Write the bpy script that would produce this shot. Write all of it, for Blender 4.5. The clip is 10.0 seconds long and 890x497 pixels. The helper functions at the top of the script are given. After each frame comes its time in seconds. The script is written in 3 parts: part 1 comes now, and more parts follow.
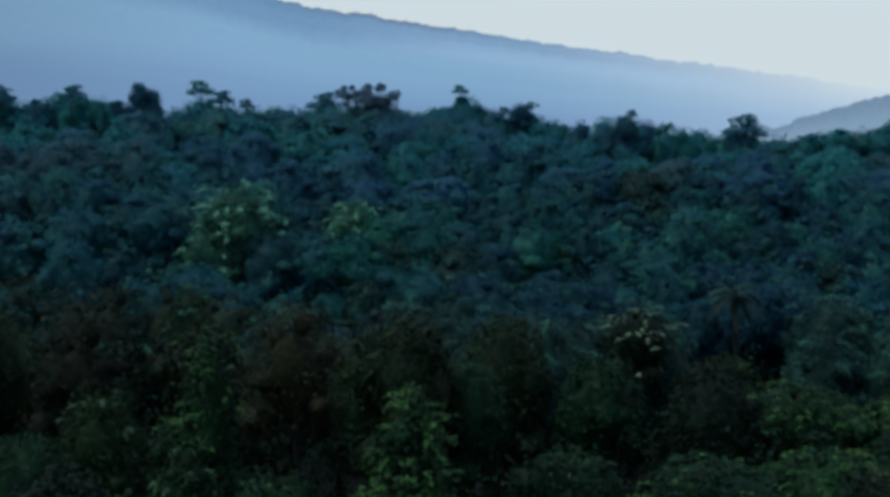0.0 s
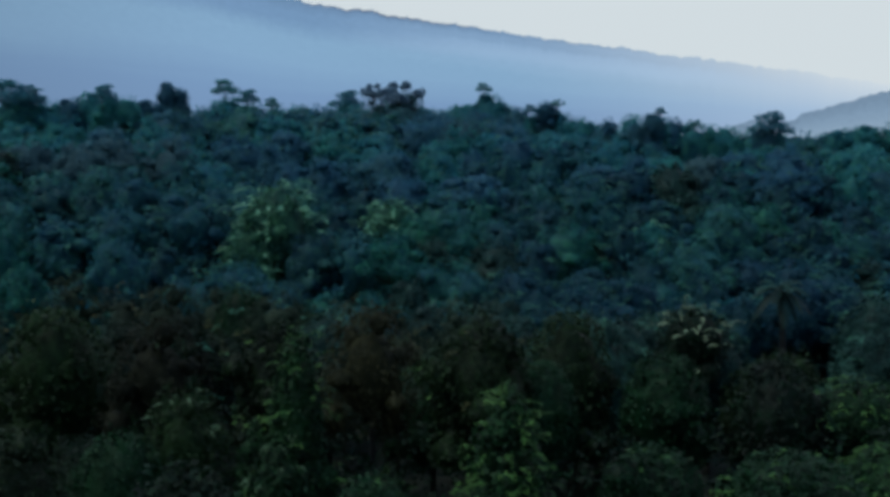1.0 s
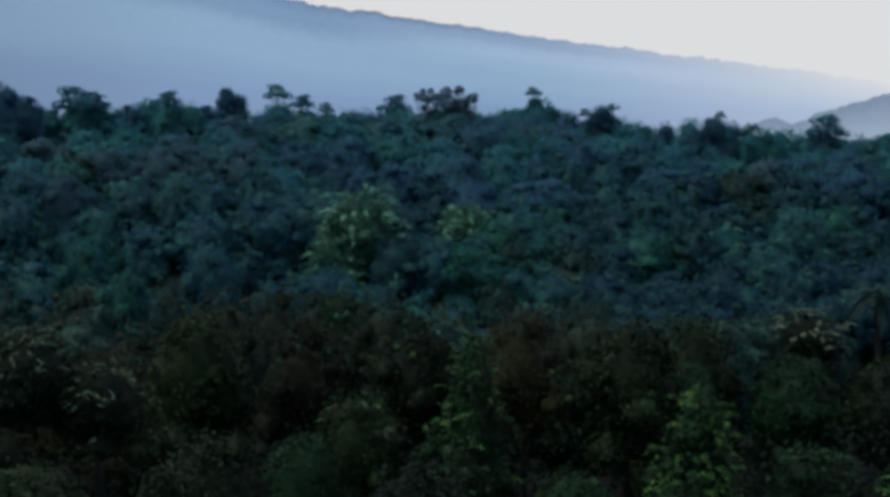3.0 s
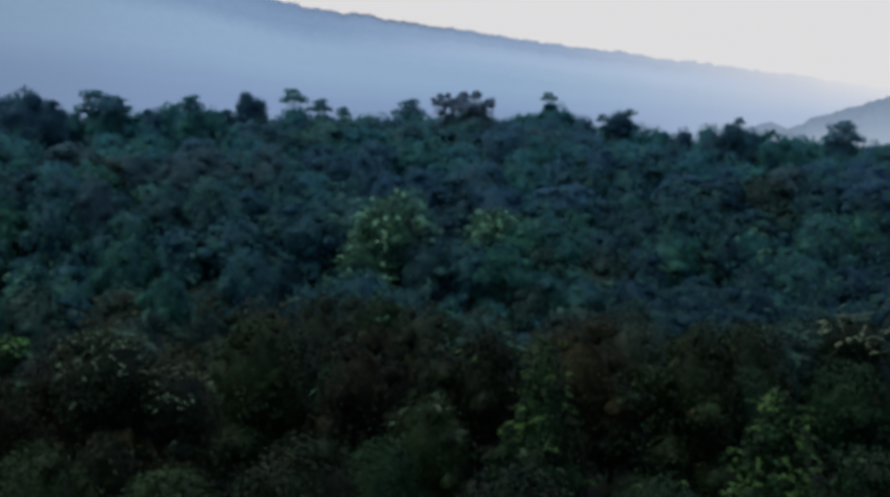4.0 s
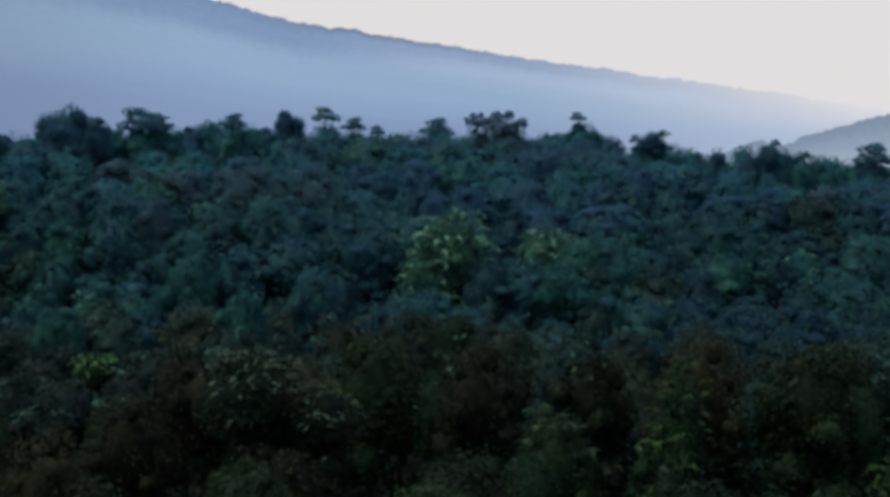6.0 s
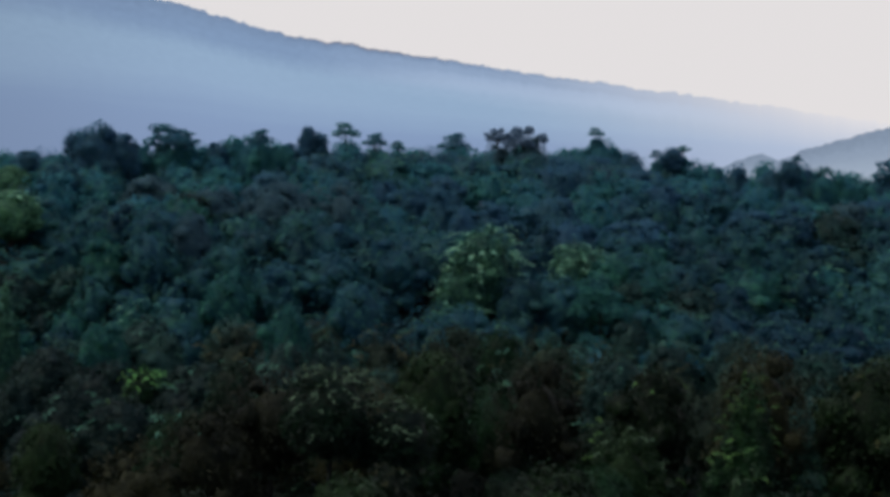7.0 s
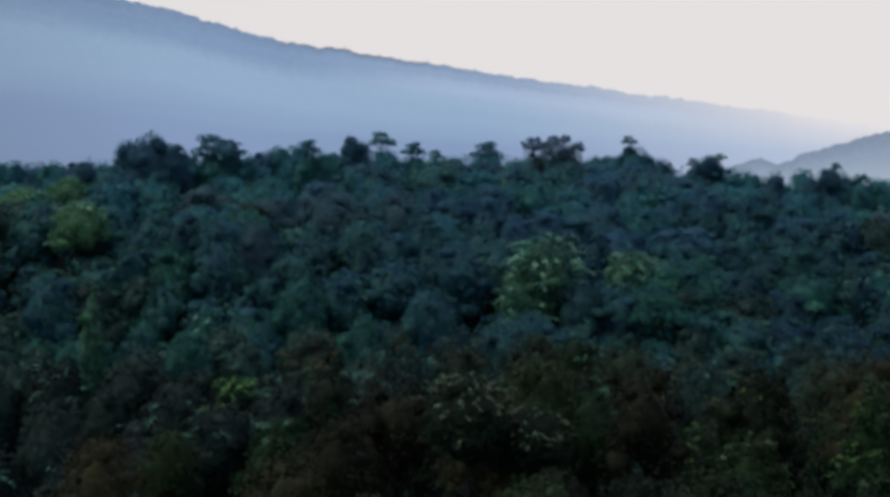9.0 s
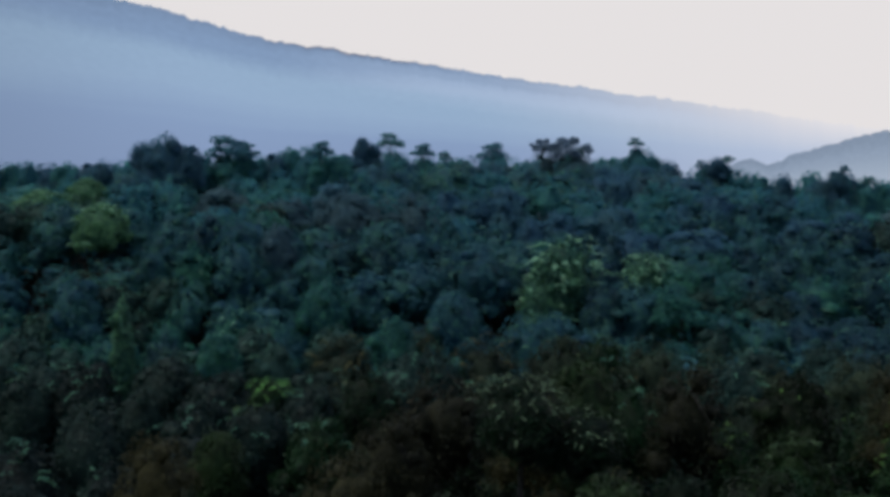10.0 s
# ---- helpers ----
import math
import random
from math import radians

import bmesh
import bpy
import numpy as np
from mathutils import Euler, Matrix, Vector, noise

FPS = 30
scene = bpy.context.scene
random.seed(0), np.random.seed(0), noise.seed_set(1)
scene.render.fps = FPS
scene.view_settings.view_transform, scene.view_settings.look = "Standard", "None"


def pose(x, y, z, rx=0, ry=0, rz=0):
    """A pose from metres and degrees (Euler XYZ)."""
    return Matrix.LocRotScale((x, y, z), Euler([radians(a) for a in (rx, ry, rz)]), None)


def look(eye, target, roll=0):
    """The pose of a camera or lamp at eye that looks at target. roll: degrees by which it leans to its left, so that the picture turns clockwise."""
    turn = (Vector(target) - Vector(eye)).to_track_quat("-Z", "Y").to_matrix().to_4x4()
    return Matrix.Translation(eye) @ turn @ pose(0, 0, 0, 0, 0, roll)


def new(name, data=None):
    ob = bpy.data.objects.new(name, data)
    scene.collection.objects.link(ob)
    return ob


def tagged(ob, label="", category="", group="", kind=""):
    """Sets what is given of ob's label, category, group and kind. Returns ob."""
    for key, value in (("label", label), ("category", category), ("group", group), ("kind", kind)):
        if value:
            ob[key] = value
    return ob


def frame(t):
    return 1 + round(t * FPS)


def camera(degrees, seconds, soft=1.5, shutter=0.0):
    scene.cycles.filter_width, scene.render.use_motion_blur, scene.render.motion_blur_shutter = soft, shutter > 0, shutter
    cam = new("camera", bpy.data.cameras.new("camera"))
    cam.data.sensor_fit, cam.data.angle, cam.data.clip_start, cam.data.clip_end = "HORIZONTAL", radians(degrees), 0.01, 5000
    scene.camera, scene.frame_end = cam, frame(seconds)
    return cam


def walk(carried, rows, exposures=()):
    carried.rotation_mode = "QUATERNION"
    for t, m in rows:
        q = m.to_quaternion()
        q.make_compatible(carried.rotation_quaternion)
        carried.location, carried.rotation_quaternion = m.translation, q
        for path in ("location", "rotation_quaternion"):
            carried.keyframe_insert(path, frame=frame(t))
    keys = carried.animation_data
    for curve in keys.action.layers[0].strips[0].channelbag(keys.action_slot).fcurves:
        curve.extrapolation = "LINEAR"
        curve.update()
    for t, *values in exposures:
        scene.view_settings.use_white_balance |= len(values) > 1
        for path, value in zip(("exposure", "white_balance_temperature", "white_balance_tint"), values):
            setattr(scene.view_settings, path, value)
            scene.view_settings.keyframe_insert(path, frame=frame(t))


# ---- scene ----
cam = camera(46.0, 10.0, soft=4.05)
METRES, EYE, TILT, LEAN, TURN = 40.0, 26.0, -7.6, 0.0, 0.0
ROWS = [
    (0.0, 0.0, 0.0, 0.0, 0.0, 0.0, -0.0),
    (0.5, -0.0463, -0.0104, 0.0024, 0.06, -0.12, 0.13),
    (1.0, -0.0927, -0.0205, 0.0046, 0.07, -0.21, 0.21),
    (1.5, -0.1396, -0.0314, 0.007, 0.12, -0.25, 0.2),
    (2.0, -0.1956, -0.0438, 0.0097, 0.26, -0.26, 0.3),
    (2.5, -0.2422, -0.0544, 0.0122, 0.31, -0.24, 0.39),
    (4.0, -0.39, -0.0885, 0.0195, -0.27, -0.03, 0.27),
    (4.5, -0.4362, -0.0994, 0.0217, -0.51, 0.04, 0.14),
    (5.0, -0.4919, -0.1116, 0.0247, -0.74, 0.17, 0.08),
    (5.5, -0.5382, -0.1217, 0.0277, -1.0, 0.41, 0.01),
    (7.0, -0.6872, -0.1579, 0.0347, -1.45, 1.51, 0.04),
    (7.5, -0.733, -0.1695, 0.0371, -1.44, 1.67, 0.12),
    (8.0, -0.7791, -0.1812, 0.0394, -1.4, 1.74, 0.2),
    (8.5, -0.8249, -0.1941, 0.0422, -1.49, 1.76, 0.31),
    (9.0, -0.8799, -0.2086, 0.0451, -1.94, 1.76, 0.33),
    (9.5, -0.9256, -0.2194, 0.0475, -2.35, 1.76, 0.33),
    (10.0, -0.9715, -0.231, 0.0503, -2.65, 1.73, 0.3),
]
EXPOSURES = [(0.0, -0.08, 5380, -5), (1.0, -0.06, 5540, -2.5), (2.5, -0.02, 5850, 3), (4.5, 0.0, 6080, 7.5), (10.0, 0.06, 6180, 9)]
walk(cam, [(t, pose(0, 0, EYE, TILT, LEAN, TURN) @ pose(METRES * x, METRES * y, METRES * z, 90 + pitch, roll, yaw))
           for t, x, y, z, yaw, pitch, roll in ROWS], EXPOSURES)

# ---------------------------------------------------------------- world and sun
SUN_UP, SUN_TURN = radians(64), radians(-100)
OPEN_SKY = radians(30)                        # where the haze over the valley is brightest
world = bpy.data.worlds.new("world")
scene.world = world
world.use_nodes = True
wn, wl = world.node_tree.nodes, world.node_tree.links
wn.clear()
w_out = wn.new("ShaderNodeOutputWorld")
w_bg = wn.new("ShaderNodeBackground")
w_sky = wn.new("ShaderNodeTexSky")
w_sky.sky_type, w_sky.sun_disc = "NISHITA", False
w_sky.sun_elevation, w_sky.sun_rotation = SUN_UP, SUN_TURN
w_sky.air_density, w_sky.dust_density, w_sky.ozone_density = 1.0, 2.0, 1.0
w_dim = wn.new("ShaderNodeVectorMath")
w_dim.operation = "SCALE"
w_dim.inputs["Scale"].default_value = 0.15
w_co = wn.new("ShaderNodeTexCoord")
w_sep = wn.new("ShaderNodeSeparateXYZ")
w_veil = wn.new("ShaderNodeValToRGB")          # thin morning haze, thick at the horizon
w_veil.color_ramp.elements[0].position, w_veil.color_ramp.elements[0].color = 0.20, (1, 1, 1, 1)
w_veil.color_ramp.elements[1].position, w_veil.color_ramp.elements[1].color = 0.7, (0.05, 0.05, 0.05, 1)
w_mix = wn.new("ShaderNodeMix")
w_mix.data_type = "RGBA"
w_face = wn.new("ShaderNodeVectorMath")       # the haze is bright towards the hidden sun, dim behind
w_face.operation = "DOT_PRODUCT"
w_face.inputs[1].default_value = (math.sin(OPEN_SKY), math.cos(OPEN_SKY), 0)
w_side = wn.new("ShaderNodeMapRange")
w_side.interpolation_type = "SMOOTHSTEP"
w_side.inputs["From Min"].default_value, w_side.inputs["From Max"].default_value = -0.5, 0.8
w_side.inputs["To Min"].default_value, w_side.inputs["To Max"].default_value = 0.22, 1.0
w_glow = wn.new("ShaderNodeVectorMath")
w_glow.operation = "SCALE"
w_glow.inputs[0].default_value = (0.775, 0.718, 0.690)
wl.new(w_co.outputs["Generated"], w_face.inputs[0])
wl.new(w_face.outputs["Value"], w_side.inputs["Value"])
wl.new(w_side.outputs[0], w_glow.inputs["Scale"])
wl.new(w_glow.outputs[0], w_mix.inputs["B"])
wl.new(w_co.outputs["Generated"], w_sep.inputs[0])
wl.new(w_sep.outputs["Z"], w_veil.inputs[0])
wl.new(w_sky.outputs[0], w_dim.inputs[0])
wl.new(w_veil.outputs[0], w_mix.inputs["Factor"])
wl.new(w_dim.outputs[0], w_mix.inputs["A"])
wl.new(w_mix.outputs["Result"], w_bg.inputs[0])
wl.new(w_bg.outputs[0], w_out.inputs[0])
w_bg.inputs["Strength"].default_value = 1.0

sun = new("sun", bpy.data.lights.new("sun", "SUN"))
sun.data.energy, sun.data.angle, sun.data.color = 1.25, radians(35), (1.0, 0.92, 0.70)
sun.matrix_basis = look((math.sin(SUN_TURN) * math.cos(SUN_UP) * 80, math.cos(SUN_TURN) * math.cos(SUN_UP) * 80, math.sin(SUN_UP) * 80), (0, 0, 0))


# ---------------------------------------------------------------- materials
def material(name):
    m = bpy.data.materials.new(name)
    m.use_nodes = True
    m.node_tree.nodes.clear()
    return m, m.node_tree.nodes, m.node_tree.links


def leaf_material(name, dark, mid, light, rough=0.62, through_share=0.25, vary=0.62, spark=0.0):
    """Foliage: each tree has its own shade, each leaf varies round it."""
    m, n, l = material(name)
    out, mix = n.new("ShaderNodeOutputMaterial"), n.new("ShaderNodeMixShader")
    bsdf, thin = n.new("ShaderNodeBsdfPrincipled"), n.new("ShaderNodeBsdfTranslucent")
    info, geo = n.new("ShaderNodeObjectInfo"), n.new("ShaderNodeNewGeometry")
    co, tex = n.new("ShaderNodeTexCoord"), n.new("ShaderNodeTexNoise")
    tex.inputs["Scale"].default_value = 0.42
    tex.inputs["Detail"].default_value = 3
    l.new(co.outputs["Object"], tex.inputs["Vector"])
    a = n.new("ShaderNodeMath")
    a.operation = "MULTIPLY_ADD"
    a.inputs[1].default_value, a.inputs[2].default_value = vary, -vary / 2
    l.new(info.outputs["Random"], a.inputs[0])
    b = n.new("ShaderNodeMath")
    b.operation = "MULTIPLY_ADD"
    b.inputs[1].default_value = 0.22
    l.new(geo.outputs["Random Per Island"], b.inputs[0])
    l.new(a.outputs[0], b.inputs[2])
    few, tip = n.new("ShaderNodeMath"), n.new("ShaderNodeMath")        # a few leaves brightened in colour, as painted glints
    few.operation, few.inputs[1].default_value = "POWER", 7.0
    tip.operation, tip.inputs[1].default_value = "MULTIPLY_ADD", spark
    l.new(geo.outputs["Random Per Island"], few.inputs[0])
    l.new(few.outputs[0], tip.inputs[0])
    l.new(b.outputs[0], tip.inputs[2])
    c = n.new("ShaderNodeMath")
    c.operation = "MULTIPLY_ADD"
    c.inputs[1].default_value = 0.95
    l.new(tex.outputs["Fac"], c.inputs[0])
    l.new(tip.outputs[0], c.inputs[2])
    tuft, crest = n.new("ShaderNodeTexNoise"), n.new("ShaderNodeMapRange")       # whole tufts of paler leaves
    tuft.inputs["Scale"].default_value, tuft.inputs["Detail"].default_value = 1.7, 2
    l.new(co.outputs["Object"], tuft.inputs["Vector"])
    crest.inputs["From Min"].default_value, crest.inputs["From Max"].default_value = 0.30, 0.74
    crest.inputs["To Min"].default_value, crest.inputs["To Max"].default_value = -0.16, 0.20
    l.new(tuft.outputs["Fac"], crest.inputs["Value"])
    total = n.new("ShaderNodeMath")
    l.new(c.outputs[0], total.inputs[0])
    l.new(crest.outputs[0], total.inputs[1])
    ramp = n.new("ShaderNodeValToRGB")
    e = ramp.color_ramp.elements
    e[0].position, e[0].color = 0.2, (*dark, 1)
    e[1].position, e[1].color = 0.95, (*light, 1)
    e.new(0.55).color = (*mid, 1)
    l.new(total.outputs[0], ramp.inputs[0])
    l.new(ramp.outputs[0], bsdf.inputs["Base Color"])
    l.new(ramp.outputs[0], thin.inputs["Color"])
    bsdf.inputs["Roughness"].default_value = rough
    bsdf.inputs["Specular IOR Level"].default_value = 0.2
    mix.inputs[0].default_value = through_share
    l.new(bsdf.outputs[0], mix.inputs[1])
    l.new(thin.outputs[0], mix.inputs[2])
    l.new(mix.outputs[0], out.inputs[0])
    return m


def rough_material(name, dark, light, scale, bump=0.4, rough=0.9):
    m, n, l = material(name)
    out, bsdf = n.new("ShaderNodeOutputMaterial"), n.new("ShaderNodeBsdfPrincipled")
    co, fine, wide = n.new("ShaderNodeTexCoord"), n.new("ShaderNodeTexNoise"), n.new("ShaderNodeTexNoise")
    fine.inputs["Scale"].default_value, fine.inputs["Detail"].default_value = scale, 8
    wide.inputs["Scale"].default_value, wide.inputs["Detail"].default_value = scale * 0.12, 4
    mul, ramp, bmp = n.new("ShaderNodeMath"), n.new("ShaderNodeValToRGB"), n.new("ShaderNodeBump")
    mul.operation = "MULTIPLY"
    l.new(co.outputs["Object"], fine.inputs["Vector"])
    l.new(co.outputs["Object"], wide.inputs["Vector"])
    l.new(fine.outputs["Fac"], mul.inputs[0])
    l.new(wide.outputs["Fac"], mul.inputs[1])
    ramp.color_ramp.elements[0].position, ramp.color_ramp.elements[0].color = 0.12, (*dark, 1)
    ramp.color_ramp.elements[1].position, ramp.color_ramp.elements[1].color = 0.42, (*light, 1)
    l.new(mul.outputs[0], ramp.inputs[0])
    l.new(ramp.outputs[0], bsdf.inputs["Base Color"])
    bmp.inputs["Strength"].default_value = bump
    l.new(fine.outputs["Fac"], bmp.inputs["Height"])
    l.new(bmp.outputs[0], bsdf.inputs["Normal"])
    bsdf.inputs["Roughness"].default_value = rough
    l.new(bsdf.outputs[0], out.inputs[0])
    return m


# dip, slope and skyline colours hold painted haze: bluer and paler with distance
LEAF = {
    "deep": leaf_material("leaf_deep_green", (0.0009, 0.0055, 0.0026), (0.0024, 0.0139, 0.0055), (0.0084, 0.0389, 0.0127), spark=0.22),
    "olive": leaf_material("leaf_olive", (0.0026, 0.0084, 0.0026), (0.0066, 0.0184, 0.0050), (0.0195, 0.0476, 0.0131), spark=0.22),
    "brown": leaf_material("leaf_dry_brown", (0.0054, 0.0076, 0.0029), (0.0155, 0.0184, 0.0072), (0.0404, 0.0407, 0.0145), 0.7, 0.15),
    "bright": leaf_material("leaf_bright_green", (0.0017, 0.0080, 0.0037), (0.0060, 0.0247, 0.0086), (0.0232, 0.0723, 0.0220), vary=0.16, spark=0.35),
    "dip_haze": leaf_material("leaf_haze_dip", (0.0065, 0.0258, 0.0244), (0.0136, 0.0448, 0.0403), (0.0313, 0.0845, 0.0693), spark=0.22),
    "crest": leaf_material("leaf_haze_crest", (0.048, 0.155, 0.240), (0.068, 0.200, 0.255), (0.105, 0.280, 0.260), through_share=0.6, vary=0.36),
    "mauve": leaf_material("leaf_haze_thin_reddish", (0.0952, 0.1610, 0.2500), (0.1344, 0.2074, 0.3000), (0.1792, 0.2684, 0.3438), 0.7, 0.55, 0.36),
    # dimness of the dip is mixed into this leaf colour
    "gloom": leaf_material("leaf_dip_shade", (0.0031, 0.0121, 0.0130), (0.0067, 0.0212, 0.0198), (0.0168, 0.0423, 0.0326), spark=0.22),
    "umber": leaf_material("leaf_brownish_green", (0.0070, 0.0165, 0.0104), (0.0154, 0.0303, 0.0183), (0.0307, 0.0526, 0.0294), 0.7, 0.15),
    "teal": leaf_material("leaf_haze_blue", (0.0141, 0.0716, 0.1001), (0.0249, 0.1132, 0.1121), (0.0583, 0.2191, 0.1350), through_share=0.45, vary=0.24, spark=0.15),
    "dusk": leaf_material("leaf_haze_dull", (0.0183, 0.0765, 0.1362), (0.0304, 0.1096, 0.1406), (0.0642, 0.2049, 0.1511), through_share=0.45, vary=0.24),
    # darkened leaf colour that stands for shade in folds and hollows
    "ink": leaf_material("leaf_slope_shade", (0.0107, 0.0471, 0.0907), (0.0180, 0.0667, 0.0990), (0.0398, 0.1176, 0.1074), through_share=0.45, vary=0.24),
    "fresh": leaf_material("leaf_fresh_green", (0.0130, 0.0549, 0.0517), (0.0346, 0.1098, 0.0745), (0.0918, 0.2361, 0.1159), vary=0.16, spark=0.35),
    "hilltop": leaf_material("leaf_haze_hilltop", (0.0391, 0.1494, 0.2302), (0.0547, 0.2051, 0.2425), (0.0940, 0.3137, 0.2528), through_share=0.6, vary=0.24),
    "slate": leaf_material("leaf_haze_slate", (0.0417, 0.1242, 0.2186), (0.0538, 0.1496, 0.2277), (0.0818, 0.2055, 0.2326), through_share=0.6, vary=0.24),
    "rust": leaf_material("leaf_haze_brown", (0.0414, 0.1039, 0.1485), (0.0607, 0.1293, 0.1628), (0.0902, 0.1675, 0.1815), 0.7, 0.55, 0.36),
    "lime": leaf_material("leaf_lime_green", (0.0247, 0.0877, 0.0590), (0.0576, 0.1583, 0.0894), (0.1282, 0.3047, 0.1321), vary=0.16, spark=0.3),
}
# colours of upper sprays, brightened as painted highlights; the blossom hue is its own
TIPS = {
    "vivid": leaf_material("toplit_leaf_vivid", (0.0540, 0.1800, 0.0540), (0.1320, 0.3600, 0.0960), (0.2760, 0.5760, 0.1560), vary=0.1, spark=0.3),
    "green": leaf_material("toplit_leaf_green", (0.0244, 0.0648, 0.0171), (0.0671, 0.1566, 0.0380), (0.1708, 0.3132, 0.0760), vary=0.1, spark=0.3),
    "pale": leaf_material("toplit_leaf_pale", (0.0333, 0.0700, 0.0390), (0.0950, 0.1660, 0.0960), (0.2650, 0.3800, 0.2250), vary=0.1, spark=0.3),
    "flower": leaf_material("pale_blossom", (0.0570, 0.0868, 0.0522), (0.1902, 0.2605, 0.1616), (0.4376, 0.5211, 0.3421), vary=0.1, spark=0.3),
    "yellow": leaf_material("toplit_leaf_yellow", (0.040, 0.085, 0.018), (0.11, 0.21, 0.04), (0.26, 0.38, 0.09), vary=0.1, spark=0.3),
    "amber": leaf_material("toplit_leaf_amber", (0.0210, 0.0255, 0.0108), (0.0562, 0.0595, 0.0234), (0.1350, 0.1275, 0.0450), vary=0.1, spark=0.3),
    "sage": leaf_material("toplit_leaf_sage", (0.026, 0.090, 0.074), (0.050, 0.150, 0.108), (0.098, 0.240, 0.142), vary=0.1, spark=0.3),
    "mint": leaf_material("toplit_leaf_mint", (0.0625, 0.1875, 0.1438), (0.1562, 0.3687, 0.2500), (0.3750, 0.6625, 0.4125), vary=0.1, spark=0.3),
}
BARK = rough_material("bark", (0.007, 0.008, 0.008), (0.034, 0.035, 0.033), 6.0)
SOIL = rough_material("forest_floor", (0.005, 0.009, 0.007), (0.018, 0.024, 0.017), 0.8)


# ---------------------------------------------------------------- ground
def smooth(a, b, v):
    u = np.clip((v - a) / (b - a), 0.0, 1.0)
    return u * u * (3 - 2 * u)


def canopy_height(x, y):
    """How high the tree tops reach: a dip behind the first trees, then a wooded rise that falls off to the right."""
    x, y = np.asarray(x, float), np.asarray(y, float)
    c = 12.3 + 2.9 * (1 - smooth(56, 67, y)) + (4.3 - 0.09 * x) * smooth(92, 111, y)
    c = c - 5.0 * (1 - smooth(-54, -40, x)) * (1 - smooth(60, 84, y))
    crest = 26.7 - 4.6 * smooth(-16, 42, x) - 4.0 * (1 - smooth(-93, -79, x))
    end = 149 - 13 * smooth(4, 18, x) - 10 * (1 - smooth(-74, -60, x))
    return c + (crest - c) * smooth(end - 44, end, y)


def ground_height(x, y):
    """The ground under the wood; behind the rise it drops into a misty valley."""
    x, y = np.clip(np.asarray(x, float), -130, 110), np.asarray(y, float)
    h = canopy_height(x, y) - 12.2
    h = h - (h + 60) * smooth(196, 400, y)
    return h + 0.5 * np.sin(x * 0.11 + 1.3) * np.cos(y * 0.09) + 0.3 * np.sin(x * 0.23 + y * 0.17)


def grid_mesh(name, xs, ys, zs):
    nx, ny = len(xs), len(ys)
    gx, gy = np.meshgrid(xs, ys)
    co = np.stack([gx, gy, zs(gx, gy)], -1).reshape(-1, 3)
    i = (np.arange(ny - 1)[:, None] * nx + np.arange(nx - 1)[None, :]).reshape(-1)
    quads = np.stack([i, i + 1, i + nx + 1, i + nx], -1)
    return quad_mesh(name, co, quads)


def quad_mesh(name, co, quads, smooth_faces=True):
    me = bpy.data.meshes.new(name)
    me.vertices.add(len(co))
    me.vertices.foreach_set("co", np.asarray(co, np.float32).ravel())
    me.loops.add(len(quads) * 4)
    me.loops.foreach_set("vertex_index", np.asarray(quads, np.int32).ravel())
    me.polygons.add(len(quads))
    me.polygons.foreach_set("loop_start", np.arange(0, len(quads) * 4, 4, dtype=np.int32))
    me.polygons.foreach_set("use_smooth", np.broadcast_to(smooth_faces, len(quads)).copy())
    me.update(calc_edges=True)
    return me


gxs = np.concatenate([-np.geomspace(4500, 150, 24), np.arange(-145, 146, 3.0), np.geomspace(150, 4500, 24)])
gys = np.concatenate([-np.geomspace(4500, 45, 24), np.arange(-42, 345, 3.0), np.geomspace(350, 4800, 30)])
ground = new("ground", grid_mesh("ground", gxs, gys, ground_height))
ground.data.materials.append(SOIL)
tagged(ground, "dark leaf-littered forest floor on a low wooded rise", "ground", kind="structure")


